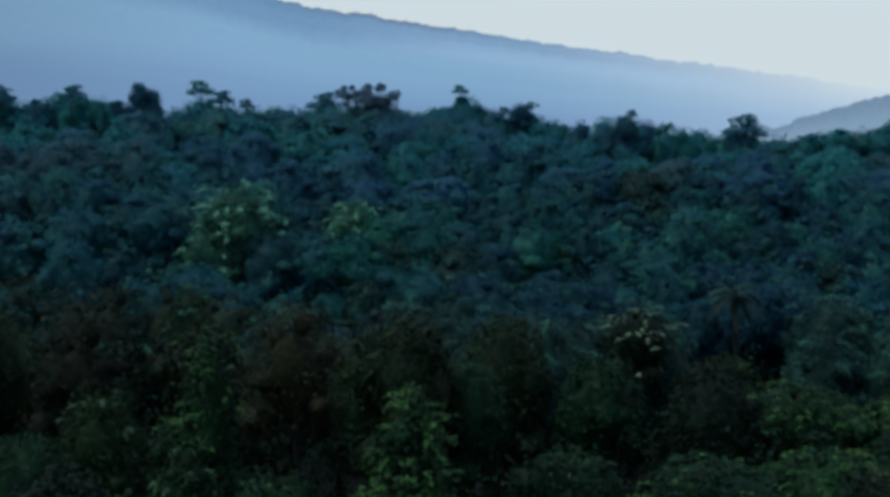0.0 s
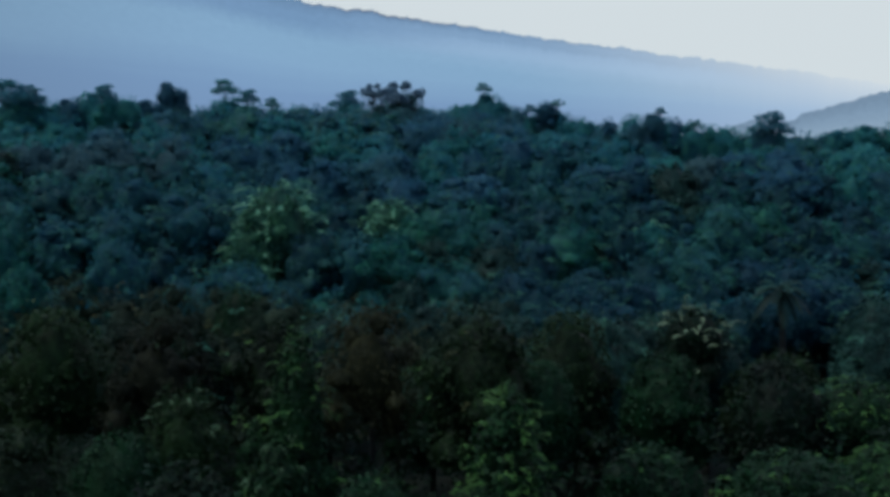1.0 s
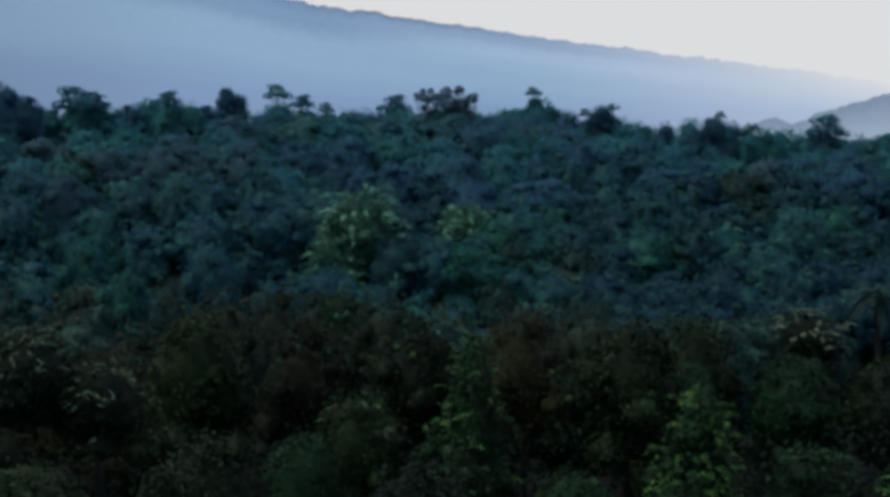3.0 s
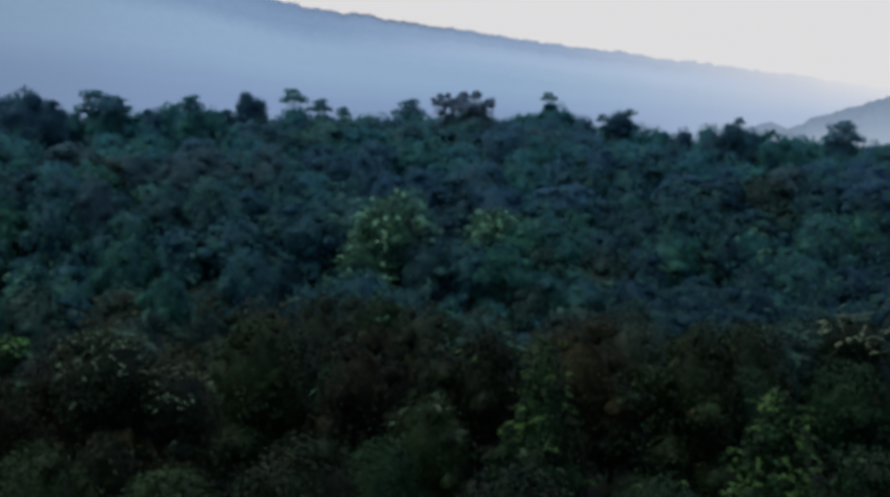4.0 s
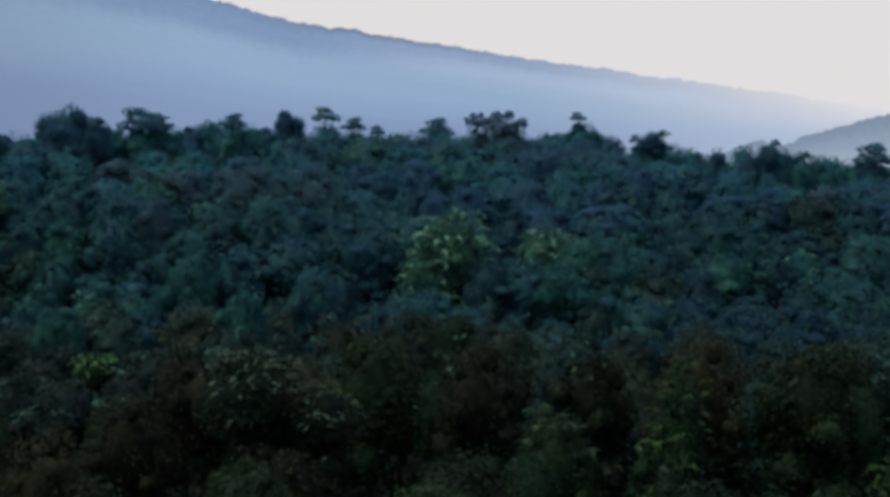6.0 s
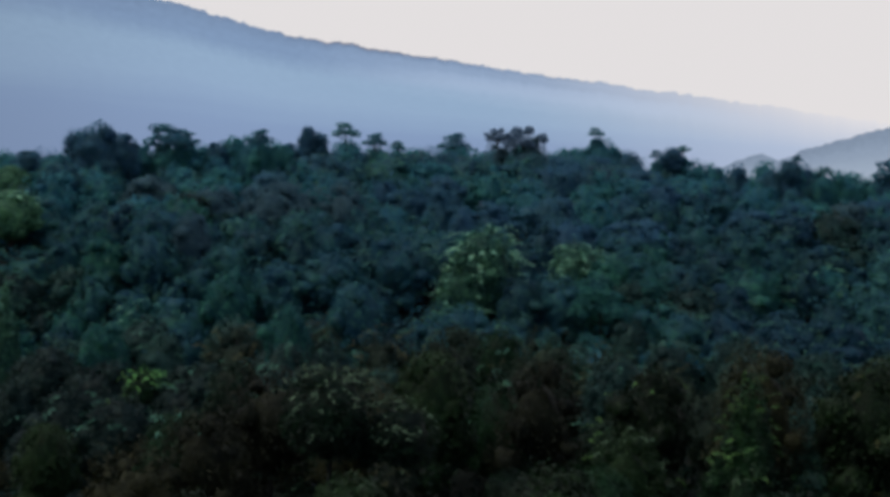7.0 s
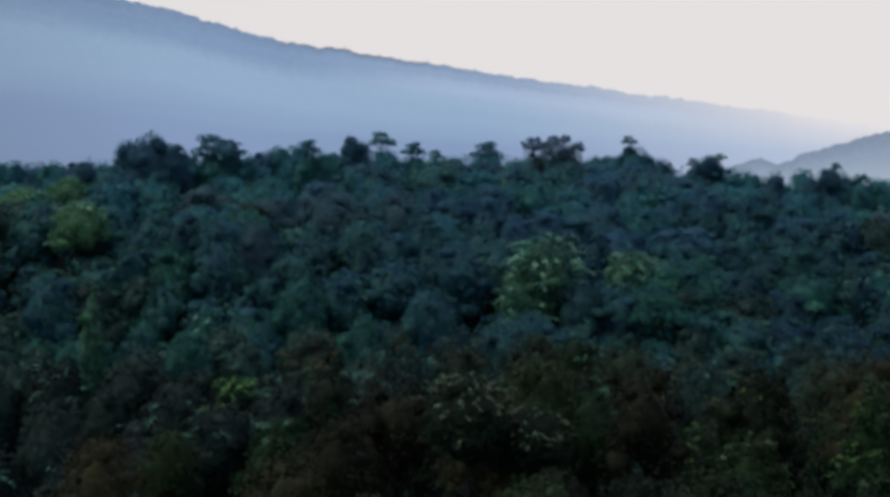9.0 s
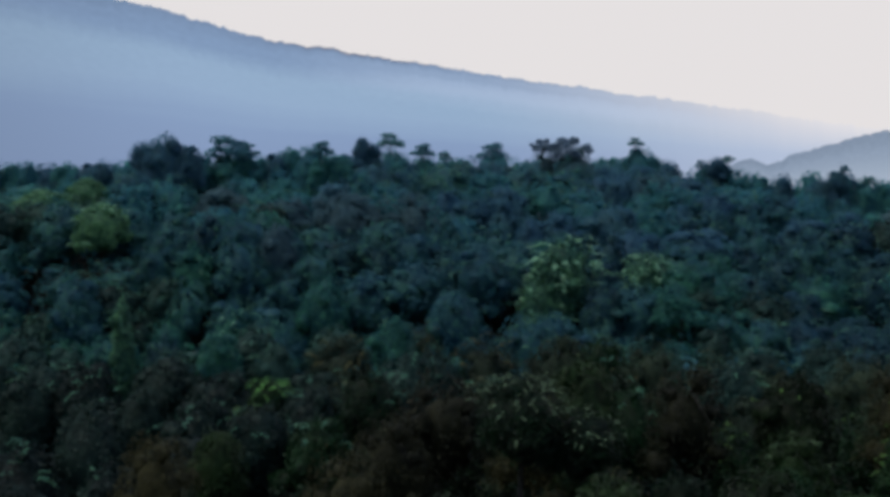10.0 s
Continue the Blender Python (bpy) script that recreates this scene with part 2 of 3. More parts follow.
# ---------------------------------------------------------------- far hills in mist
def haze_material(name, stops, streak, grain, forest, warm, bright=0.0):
    """A far slope with lit mist painted as emission, in bands along it."""
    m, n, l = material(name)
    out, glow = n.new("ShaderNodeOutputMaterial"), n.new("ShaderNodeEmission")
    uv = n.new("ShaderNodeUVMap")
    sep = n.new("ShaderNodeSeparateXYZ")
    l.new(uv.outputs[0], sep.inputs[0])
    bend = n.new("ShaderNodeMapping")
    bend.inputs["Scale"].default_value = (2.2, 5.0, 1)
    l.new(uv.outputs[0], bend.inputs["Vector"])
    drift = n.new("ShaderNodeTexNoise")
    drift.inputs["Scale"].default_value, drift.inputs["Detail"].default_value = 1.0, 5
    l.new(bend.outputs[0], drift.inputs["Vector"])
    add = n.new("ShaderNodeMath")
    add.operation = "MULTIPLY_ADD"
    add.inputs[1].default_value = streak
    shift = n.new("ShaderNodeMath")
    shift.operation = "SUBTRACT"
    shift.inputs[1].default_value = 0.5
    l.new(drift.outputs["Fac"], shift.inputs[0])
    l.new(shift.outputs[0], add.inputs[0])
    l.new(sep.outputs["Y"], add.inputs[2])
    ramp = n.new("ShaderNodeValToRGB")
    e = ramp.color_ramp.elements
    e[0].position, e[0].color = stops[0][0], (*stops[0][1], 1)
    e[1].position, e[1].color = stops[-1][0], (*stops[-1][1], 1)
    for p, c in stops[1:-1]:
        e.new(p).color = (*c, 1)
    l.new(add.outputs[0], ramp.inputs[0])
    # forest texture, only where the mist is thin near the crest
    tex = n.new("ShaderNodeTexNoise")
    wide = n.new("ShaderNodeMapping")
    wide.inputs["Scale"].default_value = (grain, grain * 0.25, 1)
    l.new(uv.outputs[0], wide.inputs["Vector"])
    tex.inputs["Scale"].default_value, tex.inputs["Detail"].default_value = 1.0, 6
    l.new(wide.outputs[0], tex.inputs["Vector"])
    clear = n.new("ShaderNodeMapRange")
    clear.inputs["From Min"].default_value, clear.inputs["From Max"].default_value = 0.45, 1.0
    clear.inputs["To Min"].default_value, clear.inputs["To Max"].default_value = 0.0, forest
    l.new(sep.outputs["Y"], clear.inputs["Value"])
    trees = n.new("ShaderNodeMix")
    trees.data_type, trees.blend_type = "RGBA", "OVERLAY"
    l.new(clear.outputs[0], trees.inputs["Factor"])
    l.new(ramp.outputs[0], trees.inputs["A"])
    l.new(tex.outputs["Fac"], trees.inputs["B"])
    # the glowing colour blends into painted bright haze at the far end
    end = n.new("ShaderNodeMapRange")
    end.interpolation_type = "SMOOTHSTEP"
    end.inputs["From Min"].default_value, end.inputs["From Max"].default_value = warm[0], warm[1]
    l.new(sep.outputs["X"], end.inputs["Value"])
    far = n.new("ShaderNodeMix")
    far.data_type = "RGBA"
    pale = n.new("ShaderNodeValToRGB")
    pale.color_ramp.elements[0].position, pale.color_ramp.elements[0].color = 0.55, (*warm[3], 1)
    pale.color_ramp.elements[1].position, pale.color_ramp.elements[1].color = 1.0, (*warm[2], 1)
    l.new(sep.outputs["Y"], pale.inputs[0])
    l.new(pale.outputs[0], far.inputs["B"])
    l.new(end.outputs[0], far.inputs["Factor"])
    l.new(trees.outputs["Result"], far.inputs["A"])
    thin = n.new("ShaderNodeMapRange")            # the painted mist glows less towards the high end
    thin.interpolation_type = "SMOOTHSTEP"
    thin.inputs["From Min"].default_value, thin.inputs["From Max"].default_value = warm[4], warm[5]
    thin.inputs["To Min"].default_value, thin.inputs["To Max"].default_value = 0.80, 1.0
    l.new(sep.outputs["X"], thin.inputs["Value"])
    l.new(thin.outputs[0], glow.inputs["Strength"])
    # a paler band painted across the slope as a lit mist bank
    bank = None
    for socket, points in (("X", (0.44, 0.60)), ("X", (0.86, 0.70)), ("Y", (0.70, 0.85)), ("Y", (1.03, 0.85))):
        edge = n.new("ShaderNodeMapRange")
        edge.interpolation_type = "SMOOTHSTEP"
        edge.inputs["From Min"].default_value, edge.inputs["From Max"].default_value = points
        l.new((add if socket == "Y" else sep).outputs[0 if socket == "Y" else "X"], edge.inputs["Value"])
        if bank is None:
            bank = edge.outputs[0]
        else:
            both = n.new("ShaderNodeMath")
            both.operation = "MULTIPLY"
            l.new(bank, both.inputs[0])
            l.new(edge.outputs[0], both.inputs[1])
            bank = both.outputs[0]
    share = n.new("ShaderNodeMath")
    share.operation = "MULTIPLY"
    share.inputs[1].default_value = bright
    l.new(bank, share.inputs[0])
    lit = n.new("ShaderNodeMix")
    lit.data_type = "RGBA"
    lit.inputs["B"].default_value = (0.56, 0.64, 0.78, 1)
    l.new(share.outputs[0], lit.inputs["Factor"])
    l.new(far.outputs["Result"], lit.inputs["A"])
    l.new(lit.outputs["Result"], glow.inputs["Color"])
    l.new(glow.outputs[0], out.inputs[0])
    return m


def hill(name, near, dist, az, crest, foot, steps, bumps, mat, label):
    """A long hillside seen from afar: az in degrees from north to the right, crest in degrees of height over az."""
    n_az, n_up = steps
    a = np.linspace(az[0], az[1], n_az)
    top = np.interp(a, [c[0] for c in crest], [c[1] for c in crest])
    k = np.ones(25) / 25
    top = np.convolve(np.pad(top, 12, mode="edge"), k, mode="valid")
    rng = np.random.default_rng(5)
    ragged = np.zeros(n_az)
    for width, size in ((3, 0.35), (7, 0.40), (17, 0.40), (61, 0.35)):
        r = rng.random(n_az)
        r = np.convolve(np.pad(r, width // 2, mode="wrap"), np.ones(width) / width, mode="valid")
        ragged += size * (r - r.mean()) / (r.std() + 1e-6)
    top = top + bumps * ragged
    v = np.linspace(0, 1, n_up)
    A, V = np.meshgrid(np.radians(a), v)
    elev = np.radians(foot + (top[None, :] - foot) * V)
    d = near + (dist - near) * V ** 1.5
    co = np.stack([d * np.sin(A), d * np.cos(A), EYE + d * np.tan(elev)], -1).reshape(-1, 3)
    i = (np.arange(n_up - 1)[:, None] * n_az + np.arange(n_az - 1)[None, :]).reshape(-1)
    me = quad_mesh(name, co, np.stack([i, i + 1, i + n_az + 1, i + n_az], -1))
    lay = me.uv_layers.new(name="UVMap")
    idx = np.empty(len(me.loops), np.int32)
    me.loops.foreach_get("vertex_index", idx)
    u = np.tile(np.linspace(0, 1, n_az), n_up)
    w = (np.degrees(elev) + 3.0) / (top[None, :] + 3.0)
    w = np.clip(w, 0, 1).reshape(-1)
    lay.data.foreach_set("uv", np.stack([u[idx], w[idx]], -1).astype(np.float32).ravel())
    me.materials.append(mat)
    return tagged(new(name, me), label, "hill", kind="structure")


MIST = haze_material("painted_mist_slope", [(0.0, (0.23, 0.295, 0.45)), (0.42, (0.245, 0.325, 0.485)), (0.60, (0.295, 0.395, 0.54)), (0.74, (0.295, 0.40, 0.54)),
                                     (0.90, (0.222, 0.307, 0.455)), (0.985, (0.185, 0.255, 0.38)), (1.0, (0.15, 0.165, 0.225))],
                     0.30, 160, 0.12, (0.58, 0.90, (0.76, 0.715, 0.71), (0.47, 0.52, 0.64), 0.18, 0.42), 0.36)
MIST_NEAR = haze_material("painted_mist_near_slope", [(0.0, (0.42, 0.47, 0.56)), (0.45, (0.34, 0.395, 0.48)), (0.75, (0.265, 0.32, 0.41)), (1.0, (0.21, 0.26, 0.34))],
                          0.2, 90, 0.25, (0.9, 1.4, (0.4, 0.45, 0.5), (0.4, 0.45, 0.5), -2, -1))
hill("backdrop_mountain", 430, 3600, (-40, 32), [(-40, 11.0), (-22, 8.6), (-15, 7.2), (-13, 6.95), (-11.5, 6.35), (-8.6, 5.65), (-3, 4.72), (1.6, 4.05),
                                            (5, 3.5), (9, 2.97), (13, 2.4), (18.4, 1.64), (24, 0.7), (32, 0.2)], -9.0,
     (1600, 28), 0.065, MIST, "long forested mountain slope with blue morning mist painted on it")
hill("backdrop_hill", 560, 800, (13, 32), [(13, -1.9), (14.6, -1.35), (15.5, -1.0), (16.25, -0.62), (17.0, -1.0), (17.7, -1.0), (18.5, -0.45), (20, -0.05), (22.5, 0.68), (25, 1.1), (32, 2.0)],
     -5.0, (500, 24), 0.045, MIST_NEAR, "lower wooded hill beside the mountain, greyed by painted mist")


# ---------------------------------------------------------------- trees
NOMINAL_R, NOMINAL_H = 4.0, 12.0


def part(name, me, mat, parent, label=""):
    ob = new(name, me)
    ob.parent = parent
    if mat is not None:
        ob.material_slots[0].link = "OBJECT"
        ob.material_slots[0].material = mat
    if label:
        tagged(ob, label)
    return ob


def leaves(rng, centres, outward, per, spread, size, droop=0.35, wild=0.30, fold=0.10):
    """Folded pointed leaves, gathered in tufts round the centres."""
    c = np.repeat(centres, per, 0)
    o = np.repeat(outward, per, 0)
    n = len(c)
    p = c + rng.normal(0, 1, (n, 3)) * spread * np.array([1, 1, 0.6])
    up = o * 0.9 + np.array([0, 0, 0.4]) + rng.normal(0, wild, (n, 3))
    up /= np.linalg.norm(up, axis=1, keepdims=True)
    along = rng.normal(0, 1, (n, 3)) + o * 0.8 - np.array([0, 0, droop])
    along -= up * (along * up).sum(1, keepdims=True)
    along /= np.linalg.norm(along, axis=1, keepdims=True)
    side = np.cross(up, along)
    s = size * rng.uniform(0.65, 1.35, (n, 1))
    base = p - along * s * 0.5
    tip = p + along * s * 0.6 - up * s * 0.15
    wide = s * 0.48
    lift = up * s * fold
    co = np.stack([base, p + side * wide + lift, tip, p - side * wide + lift], 1).reshape(-1, 3)
    q = np.arange(n * 4).reshape(-1, 4)
    return co, q


def tri_mesh(name, co, tris, quads, soft_quads=True):
    """A mesh of loose triangles (leaves) and of quads (closed masses)."""
    me = bpy.data.meshes.new(name)
    me.vertices.add(len(co))
    me.vertices.foreach_set("co", np.asarray(co, np.float32).ravel())
    nt, nq = len(tris), len(quads)
    me.loops.add(nt * 3 + nq * 4)
    me.loops.foreach_set("vertex_index", np.concatenate([np.ravel(tris), np.ravel(quads)]).astype(np.int32))
    me.polygons.add(nt + nq)
    me.polygons.foreach_set("loop_start", np.concatenate([np.arange(nt) * 3, nt * 3 + np.arange(nq) * 4]).astype(np.int32))
    me.polygons.foreach_set("use_smooth", (np.arange(nt + nq) >= nt) & soft_quads)
    me.update(calc_edges=True)
    return me


def waves(rng, count, low, high):
    """A smooth random function of a direction, about -1 to 1."""
    k = rng.normal(0, 1, (count, 3))
    k *= rng.uniform(low, high, (count, 1)) / np.linalg.norm(k, axis=1, keepdims=True)
    ph = rng.uniform(0, math.tau, count)
    return lambda d: np.cos(d @ k.T + ph).sum(1) / math.sqrt(count)


# kinds of head: centre, half height (shares of the tree), width of the main mass; how many side masses, their reach and size
HEADS = {"full": (0.56, 0.37, 0.80, 7, 0.60, 0.42), "loose": (0.56, 0.32, 0.68, 10, 0.68, 0.34), "tall": (0.52, 0.42, 0.62, 8, 0.50, 0.36),
         "broad": (0.60, 0.30, 0.82, 9, 0.72, 0.36), "knoll": (0.64, 0.30, 0.78, 8, 0.58, 0.38), "spire": (0.52, 0.42, 0.34, 9, 0.50, 0.30), "wispy": (0.60, 0.32, 0.72, 8, 0.62, 0.38),
         "tiers": (0.87, 0.10, 0.5, 13, 1.0, 0.3), "umbrella": (0.9, 0.1, 0.5, 26, 1.0, 0.2)}


def masses(head, seed):
    """The leafy masses that a head is made of: centre, half widths and half height, with their own uneven surface."""
    rng = np.random.default_rng(900 + seed)
    zc, up, wide, count, reach, share = HEADS[head]
    R, H = NOMINAL_R, NOMINAL_H
    if head == "tiers":                        # flattish tufts of foliage in loose layers
        out = []
        lean = rng.uniform(-0.25, 0.25, 2) * R
        for k in range(13):
            f = (k + rng.uniform(-0.5, 0.5)) / 12
            q, ang = R * (1.0 - 0.45 * f) * rng.uniform(0.10, 0.90), k * 2.399 + rng.uniform(-0.8, 0.8)
            r = R * rng.uniform(0.20, 0.46) * (1.05 - 0.35 * f)
            out.append((np.array([q * math.cos(ang) + lean[0] * f, q * math.sin(ang) + lean[1] * f, H * (0.77 + 0.18 * f + rng.uniform(-0.02, 0.02))]),
                        np.array([r, r, r * rng.uniform(0.26, 0.55)])))
        return [(c, h, waves(rng, 9, 1.4, 3.0), waves(rng, 12, 3.5, 7.0)) for c, h in out]
    if head == "umbrella":                     # small puffs spread under a flat top, sky between them
        out = []
        for k in range(26):
            q, ang = rng.uniform(0.05, 1.0) ** 0.7, k * 2.399 + rng.uniform(-0.5, 0.5)
            r = R * rng.uniform(0.10, 0.23)
            out.append((np.array([R * q * 0.92 * math.cos(ang), R * q * 0.92 * math.sin(ang), H * (0.95 - 0.05 * q * q + rng.uniform(-0.17, 0.0))]),
                        np.array([r, r, r * 0.6])))
        return [(c, h, waves(rng, 9, 1.4, 3.0), waves(rng, 12, 3.5, 7.0)) for c, h in out]
    out = [(np.array([rng.uniform(-0.08, 0.08) * R, rng.uniform(-0.08, 0.08) * R, zc * H]), np.array([wide * R, wide * R, up * H]))]
    turn = rng.uniform(0, math.tau)
    for k in range(count):
        f = (k + 0.5) / count
        ang = turn + k * 2.399 + rng.uniform(-0.4, 0.4)
        z = zc - up * 0.75 + up * 1.55 * f + rng.uniform(-0.03, 0.03)
        q = reach * math.sqrt(max(0.08, 1 - (f * 0.94) ** 2)) * rng.uniform(0.75, 1.12)
        if head == "spire":
            q = reach * (1 - f) ** 0.8 * rng.uniform(0.6, 1.1)
        r = share * rng.uniform(0.70, 1.15) * (1 - 0.25 * f)
        tall = r * R * rng.uniform(0.62, 0.95)
        z = min(z, 0.965 - tall / H)
        out.append((np.array([q * R * math.cos(ang), q * R * math.sin(ang), z * H]), np.array([r * R, r * R, tall])))
    return [(c, h, waves(rng, 9, 1.4, 3.0), waves(rng, 12, 3.5, 7.0)) for c, h in out]


def on_mass(mass, d, lump=0.10):
    c, h, big, fine = mass
    return d * h * (1 + lump * big(d) + 0.6 * lump * fine(d))[:, None]


def scatter(rng, M, count, gather, low, lift, outer=0.86):
    """Tufts of points over the outside of the joined masses: places and outward directions."""
    area = np.array([h[0] * h[0] + 2 * h[0] * h[2] for _, h, _, _ in M])
    ps, ds = [], []
    for i, mass in enumerate(M):
        n = max(3, int(1.75 * count * area[i] / area.sum() / gather))
        d = rng.normal(0, 1, (n, 3))
        d /= np.linalg.norm(d, axis=1, keepdims=True)
        d = d[d[:, 2] > low]
        n = len(d)
        l = rng.uniform(*lift, n) + np.where(rng.random(n) < 0.05, rng.uniform(0.03, 0.16, n), 0)
        d = np.repeat(d, gather, 0) + rng.normal(0, 1, (n * gather, 3)) * (0.30 / mass[1][0])
        d /= np.linalg.norm(d, axis=1, keepdims=True)
        p = mass[0] + on_mass(mass, d) * (np.repeat(l, gather) + rng.normal(0, 0.025, len(d)))[:, None]
        keep = np.ones(len(p), bool)
        for j, (c, h, _, _) in enumerate(M):
            if j != i:
                keep &= (((p - c) / h) ** 2).sum(1) > outer * outer
        ps.append(p[keep])
        ds.append(d[keep])
    return np.concatenate(ps), np.concatenate(ds)


def leaf_tris(rng, p, d, size, wild):
    m = len(p)
    nor = d * 0.55 + np.array([0, 0, 0.30]) + rng.normal(0, wild, (m, 3))
    nor /= np.linalg.norm(nor, axis=1, keepdims=True)
    along = rng.normal(0, 1, (m, 3)) + d * 0.5 - np.array([0, 0, 0.35])
    along -= nor * (along * nor).sum(1, keepdims=True)
    along /= np.linalg.norm(along, axis=1, keepdims=True)
    side = np.cross(nor, along)
    s = size * rng.uniform(0.6, 1.4, (m, 1))
    return np.stack([p - side * s * 0.45 - along * s * 0.4, p + side * s * 0.45 - along * s * 0.4, p + along * s * 0.65], 1).reshape(-1, 3)


def soft_crown(name, head, seed, count, size, core=0.84, gather=6):
    """A dense leafy head of a few joined masses, covered with small leaves in tufts."""
    rng = np.random.default_rng(300 + seed)
    M = masses(head, seed)
    core *= {"umbrella": 0.62, "tiers": 0.85}.get(head, 1.0)
    p, d = scatter(rng, M, count, gather, -0.60, (0.74, 1.16) if head in ("wispy", "tiers", "umbrella") else (0.90, 1.06))
    co = leaf_tris(rng, p, d, size, 0.42)
    nu, nv = 8, 5
    e = np.linspace(-math.pi / 2 + 0.15, math.pi / 2 - 0.15, nv + 1)
    E, A = np.meshgrid(e, np.arange(nu) * math.tau / nu, indexing="ij")
    dd = np.stack([np.cos(E) * np.cos(A), np.cos(E) * np.sin(A), np.sin(E)], -1).reshape(-1, 3)
    i, k = np.meshgrid(np.arange(nv), np.arange(nu), indexing="ij")
    i, k = i.ravel(), k.ravel()
    ring = np.stack([i * nu + k, i * nu + (k + 1) % nu, (i + 1) * nu + (k + 1) % nu, (i + 1) * nu + k], -1)
    cos, quads, at = [co], [], len(co)
    for mass in M:
        cos.append(mass[0] + on_mass(mass, dd) * core * (1 + 0.10 * rng.normal(0, 1, (len(dd), 1)).clip(-1.5, 1.5)))
        quads.append(ring + at)
        at += len(dd)
    me = tri_mesh(name, np.concatenate(cos), np.arange(len(co)).reshape(-1, 3), np.concatenate(quads))
    me.materials.append(LEAF["deep"])
    return me


def soft_tips(head, seed, size, many):
    """Arching leaf sprays on the upper side of a soft head, coloured as highlights."""
    rng = np.random.default_rng(700 + seed)
    p, d = scatter(rng, masses(head, seed), int(22 * many) + 4, 1, 0.45 if head == "knoll" else 0.34, (0.96, 1.06), 1.0)
    per, n = 40, len(p)
    reach = rng.uniform(6.0, 14.0, (n, 1)) * size
    out = d * np.array([1, 1, 0.15]) + rng.normal(0, 0.55, (n, 3)) * np.array([1, 1, 0.3])
    out /= np.linalg.norm(out, axis=1, keepdims=True)
    f = np.tile(np.linspace(0, 1, per), n)[:, None]
    start, way, far = np.repeat(p, per, 0), np.repeat(out, per, 0), np.repeat(reach, per, 0)
    at = start + way * far * f + np.array([0, 0, 1.0]) * far * (0.42 * f - 0.62 * f * f)
    at = at + rng.normal(0, 0.75, (n * per, 3)) * size * np.array([1, 1, 0.6])
    face = np.repeat(d, per, 0) * 0.5 + np.array([0, 0, 0.7])
    me = tri_mesh("young_leaves", leaf_tris(rng, at, face, size, 0.25), np.arange(len(at) * 3).reshape(-1, 3), np.zeros((0, 4), int))
    me.materials.append(TIPS["green"])
    return me


def tube(bm, pts, radii, sides=6):
    rings = []
    for k, p in enumerate(pts):
        d = (Vector(pts[min(k + 1, len(pts) - 1)]) - Vector(pts[max(k - 1, 0)])).normalized()
        u = d.orthogonal().normalized()
        w = d.cross(u)
        rings.append([bm.verts.new(Vector(p) + (u * math.cos(a) + w * math.sin(a)) * radii[k])
                      for a in (math.tau * i / sides for i in range(sides))])
    for a, b in zip(rings, rings[1:]):
        for i in range(sides):
            bm.faces.new((a[i], a[(i + 1) % sides], b[(i + 1) % sides], b[i]))
    bm.faces.new(list(reversed(rings[0])))
    bm.faces.new(rings[-1])


def trunk_mesh(name, head, seed):
    """A tapered trunk with a limb into each leafy mass."""
    rng = np.random.default_rng(seed)
    bm = bmesh.new()
    H = NOMINAL_H
    lean = rng.uniform(-0.3, 0.3, 2)
    axis = [(lean[0] * f * f, lean[1] * f * f, H * f * 0.86 - 0.4) for f in (0, 0.12, 0.35, 0.6, 0.8, 1.0)]
    tube(bm, axis, [0.34, 0.25, 0.2, 0.15, 0.1, 0.05], 7)
    for c, half, _, _ in masses(head, seed)[1::2]:
        z0 = max(0.25 * H, min(c[2] - 1.2, 0.75 * H))
        f = z0 / (H * 0.86)
        foot = Vector((lean[0] * f * f, lean[1] * f * f, z0))
        end = Vector(c)
        tube(bm, [foot, foot.lerp(end, 0.5) + Vector((0, 0, -0.25)), end], [0.11, 0.075, 0.03], 4)
    me = bpy.data.meshes.new(name)
    bm.to_mesh(me)
    bm.free()
    for p in me.polygons:
        p.use_smooth = True
    me.materials.append(BARK)
    return me


SOFT = {"near": (5200, 0.21, 0.82), "close": (3300, 0.25, 0.84), "mid": (1700, 0.315, 0.86), "far": (1000, 0.41, 0.87)}
LIBRARY = {}


def variant(shape, x, y):
    return 37 * list(HEADS).index(shape) + int(abs(x * 7 + y * 3)) % (4 if shape in ("full", "loose") else 2)


def stock(shape, detail, seed):
    """Crown and trunk of one build, made once and shared."""
    key = (shape, detail, seed)
    if key not in LIBRARY:
        leaf = SOFT[detail]
        if shape == "wispy":                       # thin foliage, twigs showing
            leaf = (leaf[0], leaf[1] * 0.75, 0.62)
        elif shape in ("tiers", "umbrella"):       # open heads
            leaf = (2000, 0.26, 0.50)
        LIBRARY[key] = (soft_crown("crown_" + shape, shape, seed, *leaf), trunk_mesh("trunk_" + shape, shape, seed))
    return LIBRARY[key]


